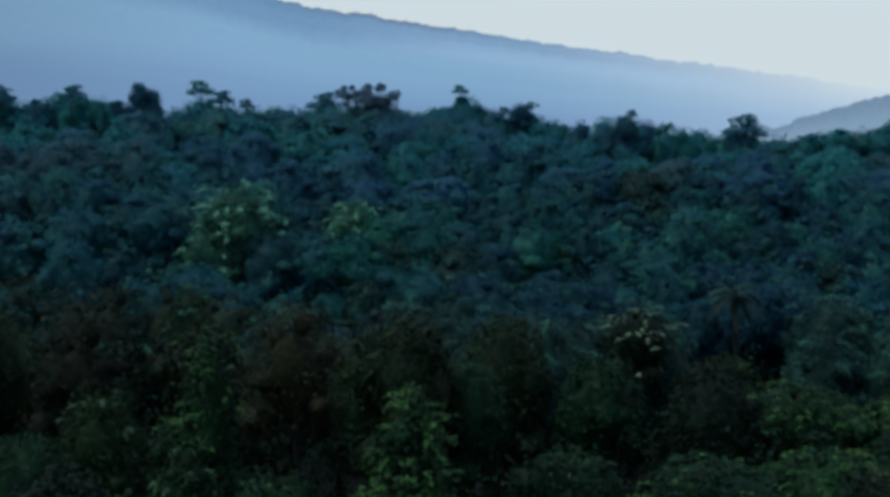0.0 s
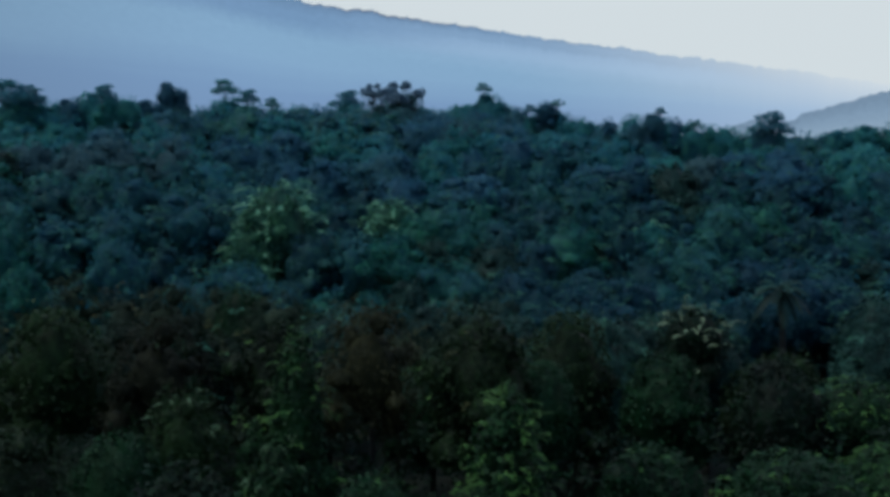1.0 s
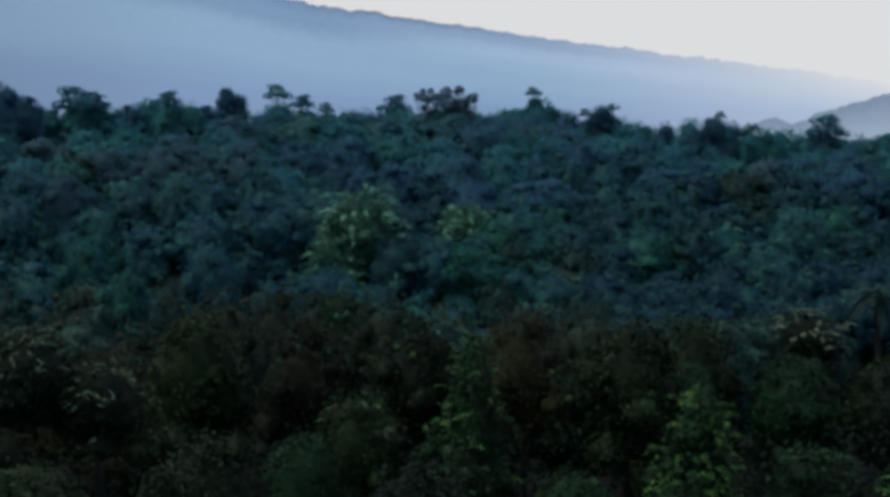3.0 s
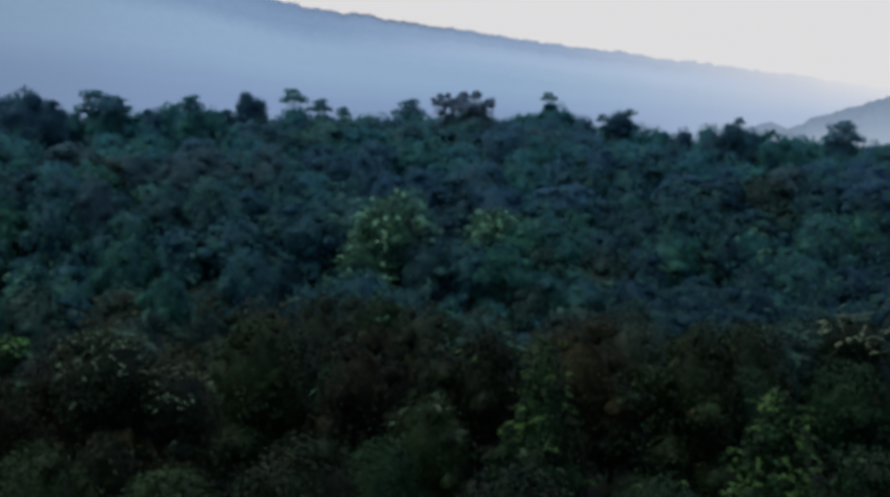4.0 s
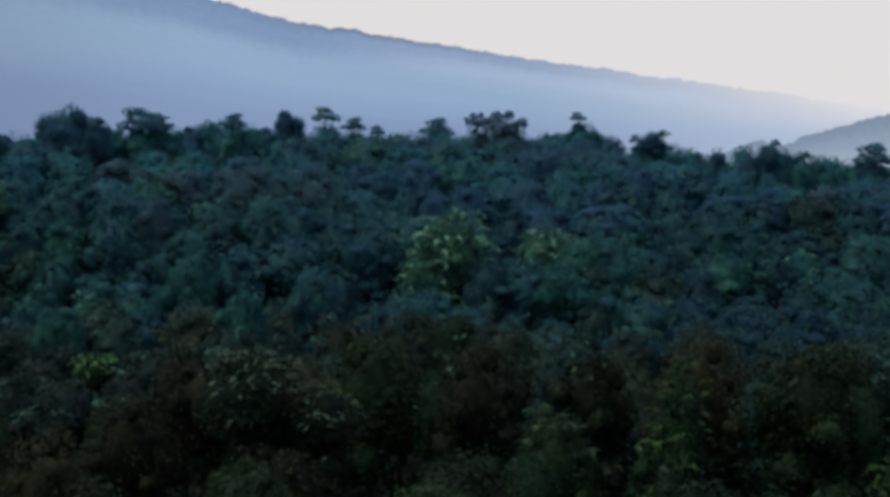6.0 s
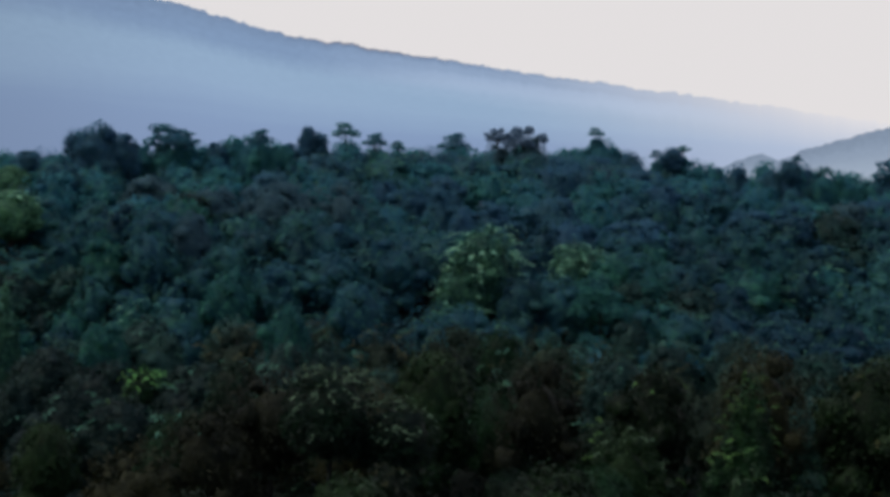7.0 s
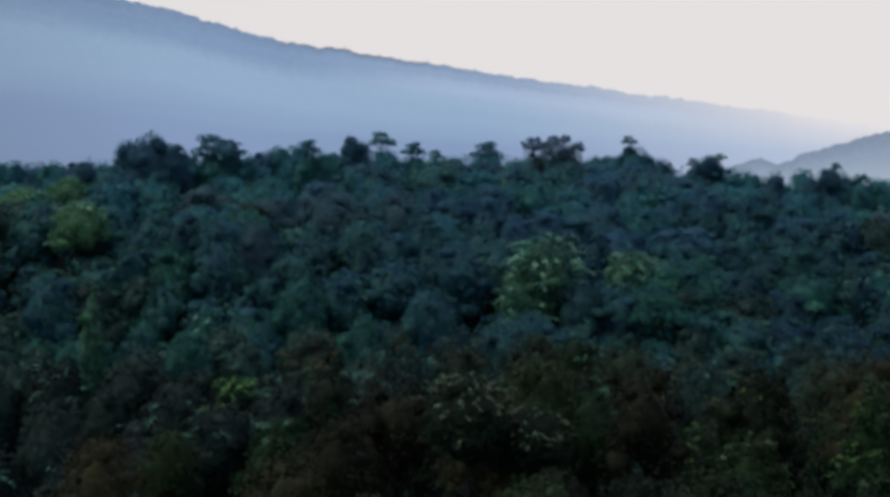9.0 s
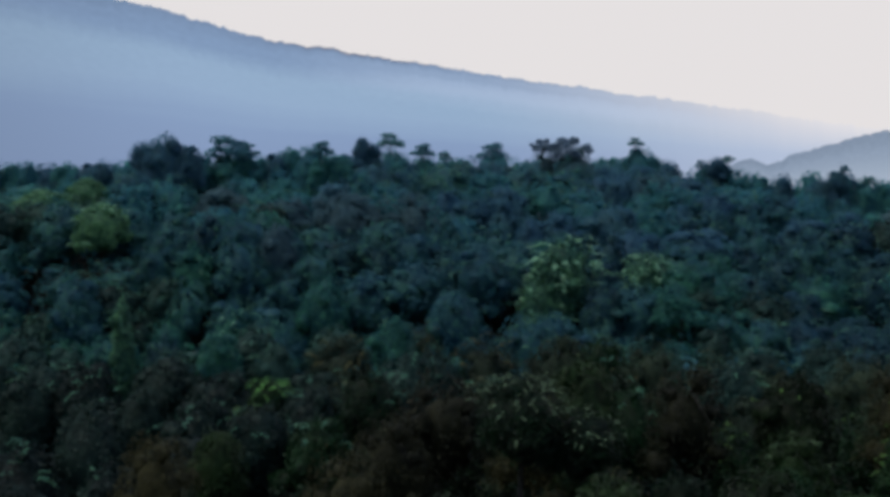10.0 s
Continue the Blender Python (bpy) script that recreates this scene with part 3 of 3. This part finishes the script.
KINDS = {"deep": ("broadleaf_tree", "dark green broadleaf forest tree with a dense crown"),
         "olive": ("olive_leaved_tree", "dull olive-green forest tree in the near wood"),
         "brown": ("dry_leaved_tree", "forest tree with dry brown leaves thinning out"),
         "bright": ("bright_green_tree", "tree with a fresh green leafy crown hung with creepers"),
         "teal": ("hillside_tree", "broadleaf tree on the wooded rise, blue haze in its colour"),
         "fresh": ("light_green_tree", "tall light green tree standing out of the canopy"),
         "dusk": ("hazed_dull_tree", "green forest tree on the wooded rise, dulled by painted haze"),
         "hilltop": ("hilltop_tree", "broadleaf tree near the top of the rise, blue haze in its colour"),
         "slate": ("hazed_slate_tree", "slate-green forest tree near the top of the rise, haze painted in"),
         "ink": ("slope_shade_tree", "dark blue-green tree on the slope, shade put into its colour"),
         "lime": ("lime_green_tree", "yellowish-green leafy tree at the edge of the rise"),
         "dip_haze": ("hazed_dip_tree", "green forest tree in the shallow dip, light haze in its colour"),
         "crest": ("crest_tree", "open-headed green tree rising above the skyline, paled by painted haze"),
         "mauve": ("reddish_tree", "open-headed tree with thin reddish foliage on the skyline, haze in its colour"),
         "gloom": ("shade_coloured_tree", "grey-green forest tree in the dip, dimmed in its colour"),
         "umber": ("brownish_tree", "brownish-green forest tree in the shallow dip"),
         "rust": ("hazed_brown_tree", "brownish forest tree on the rise, haze mixed into its colour")}
TIP_TEXT = {"vivid": "vivid green leaves coloured as lit from above", "green": "fresh green leaves and creepers coloured as lit from above", "pale": "pale grey-green leaves coloured as lit from above", "flower": "pale cream blossom sprays",
            "yellow": "yellow-green leaves coloured as lit from above", "amber": "yellow-brown leaves", "mint": "light green leaves coloured as lit from above", "sage": "pale blue-green leaves coloured as lit, with haze mixed in"}
PLANTED = []


def tree(shape, tint, x, y, top, r, turn=0, label="", detail="", tips="", many=3.0):
    """One tree: its foot on the ground, its head at the height top, its crown r wide from the middle."""
    z = float(ground_height(x, y))
    detail = detail or ("near" if y < 54 else "close" if y < 88 else "mid" if y < 116 else "far")
    crown, trunk = stock(shape, detail, variant(shape, x, y))
    name, text = KINDS[tint]
    ob = new(name)
    ob.empty_display_size = 0.5
    ob.matrix_basis = pose(x, y, z, 0, 0, turn)
    k = r / NOMINAL_R
    h = (top - z) / (NOMINAL_H * 0.97)
    # the head keeps its build; a tall tree stands on a longer stem
    h = float(np.clip(h, 0.70 * k, {"spire": 1.6, "knoll": 0.95, "broad": 0.95}.get(shape, 1.25) * k))
    lift = top - z - h * NOMINAL_H * 0.97
    for me, mat, nm in ((trunk, BARK, "limb" if lift > 0.3 else "trunk"), (crown, LEAF[tint], "crown")):
        p = part(nm, me, mat, ob)
        p.location, p.scale = (0, 0, lift), (k, k, h)
    if lift > 0.3:
        if "stem" not in LIBRARY:
            LIBRARY["stem"] = stem_mesh()
        part("trunk", LIBRARY["stem"], BARK, ob).scale = (k, k, lift + 0.1 * h)
    if tips:
        key = ("tips", shape, variant(shape, x, y), many, y < 60)
        if key not in LIBRARY:
            LIBRARY[key] = soft_tips(shape, variant(shape, x, y), 0.075 if y < 60 else 0.14, many * (1.7 if y < 60 else 1.0))
        p = part("young_leaves", LIBRARY[key], TIPS[tips], ob, TIP_TEXT[tips])
        p.location, p.scale = (0, 0, lift), (k, k, h)
    tagged(ob, label or text, "tree", group="trees of the forest")
    PLANTED.append((x, y, r))
    return ob


def stem_mesh():
    """The lower stem of a tall tree, one metre high, flared at its foot."""
    bm = bmesh.new()
    tube(bm, [(0.04 * math.sin(4 * f), 0.03 * math.sin(5 * f), f - 0.03) for f in (0, 0.05, 0.2, 0.45, 0.7, 1.03)], [0.52, 0.43, 0.38, 0.36, 0.35, 0.34], 7)
    me = bpy.data.meshes.new("stem")
    bm.to_mesh(me)
    bm.free()
    for p in me.polygons:
        p.use_smooth = True
    me.materials.append(BARK)
    return me


def palm(x, y, top, r):
    """A date palm: a rough trunk and arching feathered fronds."""
    z = float(ground_height(x, y))
    ob = new("palm_tree")
    ob.matrix_basis = pose(x, y, z)
    head = top - z - r * 0.45
    bm = bmesh.new()
    tube(bm, [(0.3 * math.sin(k * 0.5), 0, head * k / 8 - (0.3 if k == 0 else 0)) for k in range(9)], [0.30 - 0.012 * k + 0.02 * (k % 2) for k in range(9)], 9)
    me = bpy.data.meshes.new("palm_trunk")
    bm.to_mesh(me)
    bm.free()
    me.materials.append(BARK)
    part("trunk", me, BARK, ob)
    cx = 0.3 * math.sin(4.0)
    r1 = np.random.default_rng(3)
    for k in range(18):
        co, q = [], []
        a, rise = k * 2.399, 1.15 - 1.5 * (k / 17)
        pts = []
        for i in range(13):
            f = i / 12
            out = r * f * math.cos(rise * 0.7) * (1 - 0.12 * f)
            up = r * (math.sin(rise) * f - 0.75 * f * f)
            pts.append(Vector((cx + out * math.cos(a), out * math.sin(a), head + up)))
        side = Vector((-math.sin(a), math.cos(a), 0))
        for i in range(1, 12):
            d = (pts[i + 1] - pts[i - 1]).normalized()
            ln = r * 0.22 * math.sin(math.pi * (0.12 + 0.82 * i / 12))
            for sg in (-1, 1):
                for half in (0, 0.5):
                    p = pts[i].lerp(pts[i + 1], half)
                    tip = p + (side * sg * 0.75 + d * 0.6 + Vector((0, 0, -0.28 - 0.2 * r1.random()))) * ln
                    w = d * 0.085
                    b = len(co)
                    co += [p - w, p + w, tip + w * 0.3, tip - w * 0.3]
                    q.append((b, b + 1, b + 2, b + 3))
        me = quad_mesh("palm_frond", np.array([tuple(c) for c in co]), np.array(q), False)
        tint = LEAF["dip_haze" if k < 6 else "gloom"]             # upper fronds coloured as lit, lower ones as in shade
        me.materials.append(tint)
        part("frond", me, tint, ob)
    tagged(ob, "single date palm with arching fronds among the broadleaf trees", "palm tree", group="trees of the forest")
    PLANTED.append((x, y, r * 0.9))
    return ob


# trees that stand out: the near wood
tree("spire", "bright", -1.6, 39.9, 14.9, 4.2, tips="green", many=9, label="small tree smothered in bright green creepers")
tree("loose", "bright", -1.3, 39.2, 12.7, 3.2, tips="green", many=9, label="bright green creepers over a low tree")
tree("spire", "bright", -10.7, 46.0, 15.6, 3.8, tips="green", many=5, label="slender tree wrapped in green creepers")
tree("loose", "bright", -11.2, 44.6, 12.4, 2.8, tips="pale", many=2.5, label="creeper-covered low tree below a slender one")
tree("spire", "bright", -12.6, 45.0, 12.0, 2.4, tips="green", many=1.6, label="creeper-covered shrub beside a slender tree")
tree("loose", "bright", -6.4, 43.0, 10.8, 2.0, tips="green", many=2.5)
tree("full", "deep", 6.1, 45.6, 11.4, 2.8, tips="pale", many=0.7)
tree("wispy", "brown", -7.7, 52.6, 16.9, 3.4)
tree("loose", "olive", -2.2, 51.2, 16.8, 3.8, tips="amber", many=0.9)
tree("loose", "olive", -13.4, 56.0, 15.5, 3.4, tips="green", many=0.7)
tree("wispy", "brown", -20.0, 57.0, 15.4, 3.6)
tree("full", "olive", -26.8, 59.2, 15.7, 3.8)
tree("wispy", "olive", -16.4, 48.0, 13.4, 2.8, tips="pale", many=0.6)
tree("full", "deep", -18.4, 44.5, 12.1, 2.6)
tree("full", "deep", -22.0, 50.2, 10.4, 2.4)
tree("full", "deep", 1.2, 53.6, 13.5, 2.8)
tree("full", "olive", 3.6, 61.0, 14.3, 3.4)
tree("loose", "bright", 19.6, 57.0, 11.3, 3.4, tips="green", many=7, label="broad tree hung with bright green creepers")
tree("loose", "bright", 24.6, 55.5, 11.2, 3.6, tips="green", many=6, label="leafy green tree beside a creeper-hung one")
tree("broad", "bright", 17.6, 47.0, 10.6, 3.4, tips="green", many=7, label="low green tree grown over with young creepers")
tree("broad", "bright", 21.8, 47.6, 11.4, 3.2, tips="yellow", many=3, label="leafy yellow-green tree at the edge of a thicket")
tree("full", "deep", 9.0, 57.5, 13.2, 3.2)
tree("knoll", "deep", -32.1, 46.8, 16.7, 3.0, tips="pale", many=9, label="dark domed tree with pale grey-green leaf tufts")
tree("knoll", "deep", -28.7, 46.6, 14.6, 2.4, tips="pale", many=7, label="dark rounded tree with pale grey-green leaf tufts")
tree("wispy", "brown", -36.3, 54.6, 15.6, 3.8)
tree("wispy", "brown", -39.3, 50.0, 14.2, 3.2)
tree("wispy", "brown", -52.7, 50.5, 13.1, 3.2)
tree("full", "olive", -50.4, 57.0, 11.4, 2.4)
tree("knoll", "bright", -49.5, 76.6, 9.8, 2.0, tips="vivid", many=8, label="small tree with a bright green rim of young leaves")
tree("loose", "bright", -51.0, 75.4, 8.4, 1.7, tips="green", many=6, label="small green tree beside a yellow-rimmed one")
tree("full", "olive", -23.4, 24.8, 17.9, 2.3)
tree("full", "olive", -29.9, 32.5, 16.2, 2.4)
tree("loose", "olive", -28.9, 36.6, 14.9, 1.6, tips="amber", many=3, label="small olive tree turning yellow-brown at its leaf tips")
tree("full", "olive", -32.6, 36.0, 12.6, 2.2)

# the dip and the slope
tree("knoll", "deep", 12.5, 66.6, 13.0, 2.6, tips="flower", many=7, label="small dark tree with pale flowering sprays on its crown")
palm(22.4, 79.3, 13.2, 2.8)
tree("wispy", "umber", -25.1, 78.5, 13.6, 3.6)
tree("wispy", "umber", -17.2, 79.5, 12.9, 3.4)
tree("wispy", "umber", -2.4, 71.0, 13.4, 3.4)
tree("loose", "fresh", -20.9, 104.1, 19.6, 4.9, label="broad light green tree standing out of the slope", detail="close", tips="mint", many=7)
tree("loose", "fresh", -22.8, 102.6, 15.8, 3.6, detail="close", tips="mint", many=4)
tree("loose", "fresh", -9.6, 110.7, 17.0, 3.8, detail="close", tips="mint", many=10)
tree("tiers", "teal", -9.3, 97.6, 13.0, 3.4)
tree("loose", "hilltop", 17.1, 107.7, 14.8, 3.9, tips="mint", many=5, detail="close", label="rounded pale tree on the slope, blue haze in its colour")
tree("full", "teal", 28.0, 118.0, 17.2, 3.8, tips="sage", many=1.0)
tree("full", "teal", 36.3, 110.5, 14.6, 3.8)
tree("full", "dusk", 16.4, 94.6, 10.0, 2.8)
tree("loose", "dusk", -40.3, 111.4, 21.0, 4.2)
tree("full", "rust", -51.8, 106.8, 20.5, 2.8)
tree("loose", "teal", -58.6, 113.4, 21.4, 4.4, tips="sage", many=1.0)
tree("broad", "lime", -71.0, 106.6, 23.5, 3.8, detail="close", tips="mint", many=4)
tree("broad", "lime", -82.3, 121.5, 24.3, 4.4, detail="close", tips="mint", many=3)
tree("broad", "lime", -77.2, 123.0, 25.4, 3.0, detail="close")
tree("full", "lime", -88.5, 121.0, 20.8, 3.4, detail="mid")
tree("loose", "dusk", -70.5, 95.5, 17.0, 3.6)
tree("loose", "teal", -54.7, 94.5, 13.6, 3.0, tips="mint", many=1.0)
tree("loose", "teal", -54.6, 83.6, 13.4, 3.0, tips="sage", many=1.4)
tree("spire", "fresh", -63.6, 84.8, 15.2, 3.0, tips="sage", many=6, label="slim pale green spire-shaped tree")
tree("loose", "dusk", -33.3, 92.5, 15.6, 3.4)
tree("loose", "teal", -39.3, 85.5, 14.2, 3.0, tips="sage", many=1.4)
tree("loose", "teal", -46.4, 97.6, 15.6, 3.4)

# the skyline: a closed row of crowns along the top of the rise
RIDGE = [(-104, 150, 25.8), (-97, 150, 26.1), (-92, 150, 24.8), (-84, 141, 25.4), (-77, 140, 26.0), (-67, 141, 27.4), (-60, 149, 26.8), (-55, 150, 27.4),
         (-48, 151, 27.6), (-41, 160, 26.8), (-31, 169, 26.2), (-24, 175, 26.0), (-18, 178, 25.6), (-4, 178, 26.1), (7, 172, 25.4), (12, 152, 24.9),
         (17, 148, 24.8), (20, 144, 24.2), (24, 139, 24.2), (30, 140, 23.2), (36, 143, 22.6), (43, 143, 22.0), (47, 146, 21.8), (54, 150, 22.4), (63, 150, 24.0), (74, 152, 24.0)]
ridge_rng = np.random.default_rng(23)
rx = -104.0
while rx < 74:
    ry = float(np.interp(rx, [p[0] for p in RIDGE], [p[1] for p in RIDGE]))
    rtop = float(np.interp(rx, [p[0] for p in RIDGE], [p[2] for p in RIDGE])) + ridge_rng.uniform(0.35, 1.35)
    rr = ridge_rng.uniform(2.2, 3.6)
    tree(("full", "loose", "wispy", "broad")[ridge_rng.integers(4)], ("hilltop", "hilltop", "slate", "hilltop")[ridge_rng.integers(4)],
         rx, ry + ridge_rng.uniform(-2.5, 2.5), rtop, rr, ridge_rng.uniform(0, 360), label="tree in the row along the skyline, blue haze in its colour", detail="mid")
    rx += rr * ridge_rng.uniform(0.70, 1.05)

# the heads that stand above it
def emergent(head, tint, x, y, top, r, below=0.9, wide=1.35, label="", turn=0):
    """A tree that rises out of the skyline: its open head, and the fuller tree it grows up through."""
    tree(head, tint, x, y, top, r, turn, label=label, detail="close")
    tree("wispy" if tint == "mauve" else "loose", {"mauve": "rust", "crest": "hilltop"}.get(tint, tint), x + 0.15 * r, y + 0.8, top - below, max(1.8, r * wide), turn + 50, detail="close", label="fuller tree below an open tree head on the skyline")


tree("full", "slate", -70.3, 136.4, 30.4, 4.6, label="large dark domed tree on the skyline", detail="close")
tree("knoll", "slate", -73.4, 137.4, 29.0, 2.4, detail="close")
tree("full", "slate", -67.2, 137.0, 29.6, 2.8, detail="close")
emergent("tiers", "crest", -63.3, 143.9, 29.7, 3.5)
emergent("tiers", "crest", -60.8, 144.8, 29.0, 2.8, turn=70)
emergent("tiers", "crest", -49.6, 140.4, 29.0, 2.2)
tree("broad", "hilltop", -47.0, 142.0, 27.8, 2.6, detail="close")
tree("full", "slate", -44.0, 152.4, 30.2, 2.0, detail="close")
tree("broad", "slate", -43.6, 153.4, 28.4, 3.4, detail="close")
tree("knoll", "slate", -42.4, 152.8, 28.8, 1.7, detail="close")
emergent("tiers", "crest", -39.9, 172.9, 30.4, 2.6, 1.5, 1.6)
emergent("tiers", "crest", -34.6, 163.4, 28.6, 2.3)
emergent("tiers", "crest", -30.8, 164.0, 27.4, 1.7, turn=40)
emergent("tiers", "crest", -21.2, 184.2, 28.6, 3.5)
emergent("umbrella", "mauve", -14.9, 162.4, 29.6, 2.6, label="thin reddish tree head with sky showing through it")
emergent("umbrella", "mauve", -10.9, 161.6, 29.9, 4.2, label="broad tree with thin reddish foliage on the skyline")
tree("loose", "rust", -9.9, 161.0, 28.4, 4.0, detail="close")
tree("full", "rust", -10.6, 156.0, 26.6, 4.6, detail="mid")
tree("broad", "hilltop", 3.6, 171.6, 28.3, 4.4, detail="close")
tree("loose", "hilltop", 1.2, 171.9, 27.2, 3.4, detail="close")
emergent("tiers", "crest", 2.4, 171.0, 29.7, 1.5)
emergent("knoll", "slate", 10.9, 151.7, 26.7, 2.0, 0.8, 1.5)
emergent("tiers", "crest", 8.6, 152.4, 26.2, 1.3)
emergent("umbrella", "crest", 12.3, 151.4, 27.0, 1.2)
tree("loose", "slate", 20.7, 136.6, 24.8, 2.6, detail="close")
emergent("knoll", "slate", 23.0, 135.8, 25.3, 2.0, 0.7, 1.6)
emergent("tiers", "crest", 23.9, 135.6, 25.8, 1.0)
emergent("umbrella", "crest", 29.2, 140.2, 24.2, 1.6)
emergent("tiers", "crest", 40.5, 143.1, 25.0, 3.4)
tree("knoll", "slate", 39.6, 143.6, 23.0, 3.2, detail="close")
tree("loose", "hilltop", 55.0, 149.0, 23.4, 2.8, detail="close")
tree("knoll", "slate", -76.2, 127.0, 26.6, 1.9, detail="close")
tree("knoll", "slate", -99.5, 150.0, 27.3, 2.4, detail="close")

# dark hollows: low trees coloured as shade, then gaps with no crowns
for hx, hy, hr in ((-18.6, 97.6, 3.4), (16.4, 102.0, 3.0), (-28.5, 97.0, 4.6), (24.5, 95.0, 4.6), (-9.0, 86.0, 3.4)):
    tree("full", "ink", hx, hy, float(canopy_height(hx, hy)) - 3.6, hr, label="low tree in a hollow, coloured dark to stand for shade")
HOLLOWS = [(-45.8, 57.0, 2.4), (-44.6, 51.0, 2.0), (-25.0, 47, 2.8), (-25.0, 52.5, 2.4), (-13.2, 48.5, 1.6), (-3.6, 46, 2.6), (9.5, 50, 3.0), (-16.5, 42, 1.5),
           (-10.8, 41.5, 2.4), (-13.2, 41, 1.8), (-1.7, 36.5, 2.6), (-31.6, 42.5, 2.4), (19, 52.5, 2.4), (-6.4, 40.5, 1.6)]
PLANTED += HOLLOWS + [(21.0, 74.5, 2.6), (20.2, 70.4, 2.2), (12.0, 62.6, 2.0)]

# the rest of the wood
rng = np.random.default_rng(11)


def fill(count_tries, y0, y1, radii, gap, tints, shapes, drop):
    for _ in range(count_tries):
        y = rng.uniform(y0, y1)
        half = 0.46 * (y + 10) + 7
        x = rng.uniform(-half - 38, half)
        r = rng.uniform(*radii)
        if any((x - a) ** 2 + (y - b) ** 2 < (gap * (r + c)) ** 2 for a, b, c in PLANTED):
            continue
        top = float(canopy_height(x, y)) + rng.uniform(*drop) + 0.4 * (r - sum(radii) / 2)
        patch = 0.5 + 0.95 * noise.noise((x / 12, y / 14, 0.5)) + rng.uniform(-0.2, 0.2)     # kinds grow in patches
        tint = tints[int(np.clip(patch, 0, 0.999) * len(tints))]
        if -45 < x < -26 and 50 < y < 64 and patch > 0.35:      # a stand of dry trees
            tint = "brown"
        elif x > 2 and 84 < y < 122 and rng.random() < 0.6:      # dark leaf tint as painted shade on this side
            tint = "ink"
        elif x > -18 and y < 64 and tint == "olive" and rng.random() < 0.7:
            tint = "deep"
        elif x > -5 and y < 90 and tint == "umber":
            tint = "dip_haze"
        # shade and haze of the left dip are set by leaf colour
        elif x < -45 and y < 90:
            tint = "deep" if y < 58 else "gloom" if y < 82 else "dip_haze"
        elif x < -26 and y < 90 and rng.random() < 0.4:
            tint = {"deep": "olive", "olive": "brown", "dip_haze": "umber"}.get(tint, tint)
        # lighter sprays that stand for light on the upper foliage
        toplit = {"olive": "amber", "brown": "amber", "umber": "amber", "deep": "green", "teal": "sage", "dusk": "sage", "hilltop": "sage", "ink": "sage", "slate": "sage", "dip_haze": "sage", "gloom": "sage"}.get(tint, "") if rng.random() < (0.5 if y < 66 else 0.6) else ""
        head = shapes[rng.integers(len(shapes))]
        if toplit == "green" and y > 64:
            toplit = "sage"
        tree("wispy" if tint in ("brown", "umber") else head, tint, x, y, top, r, rng.uniform(0, 360), tips=toplit, many=1.0 if y < 66 else 1.5)


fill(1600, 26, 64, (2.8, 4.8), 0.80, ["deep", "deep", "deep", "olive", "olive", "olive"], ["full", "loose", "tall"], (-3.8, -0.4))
# tints step bluer and paler per band: distance haze put into leaf colour
fill(1300, 64, 90, (2.6, 4.2), 0.64, ["dip_haze", "umber", "umber", "deep"], ["full", "loose", "broad"], (-2.4, 0.4))
fill(3000, 90, 118, (2.8, 5.0), 0.49, ["ink", "ink", "dusk", "dusk", "dusk", "teal", "dip_haze"], ["broad", "loose", "loose", "wispy", "wispy"], (-2.8, 0.3))
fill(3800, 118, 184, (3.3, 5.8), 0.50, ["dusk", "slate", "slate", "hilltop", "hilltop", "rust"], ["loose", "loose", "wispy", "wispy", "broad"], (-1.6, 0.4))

# low growth between the trunks
def low_growth(name, count, y0, y1, high, size, mat, label):
    uy = rng.uniform(y0, y1, count)
    ux = rng.uniform(-1, 1, count) * (0.46 * (np.maximum(uy, 16) + 10) + 26) - 19
    uc = np.stack([ux, uy, ground_height(ux, uy) + rng.uniform(0.2, high, count)], -1)
    uo = rng.normal(0, 1, (count, 3))
    uo[:, 2] = np.abs(uo[:, 2])
    uo /= np.linalg.norm(uo, axis=1, keepdims=True)
    co, q = leaves(rng, uc, uo, 7, size, size)
    me = quad_mesh(name, co, q, False)
    me.materials.append(mat)
    tagged(new(name, me), label, "undergrowth", kind="stuff")


low_growth("undergrowth", 1500, -30, 22, 2.2, 0.6, LEAF["deep"], "low dark green scrub on the open forest floor")
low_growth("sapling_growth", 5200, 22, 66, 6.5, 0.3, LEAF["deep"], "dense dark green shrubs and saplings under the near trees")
low_growth("dip_undergrowth", 2200, 66, 88, 5.0, 0.4, LEAF["dip_haze"], "green shrubs and saplings in the shallow dip, light haze in their colour")
low_growth("slope_undergrowth", 8000, 84, 186, 9.0, 0.45, LEAF["dusk"], "green saplings and shrubs under the trees of the slope, haze in their colour")
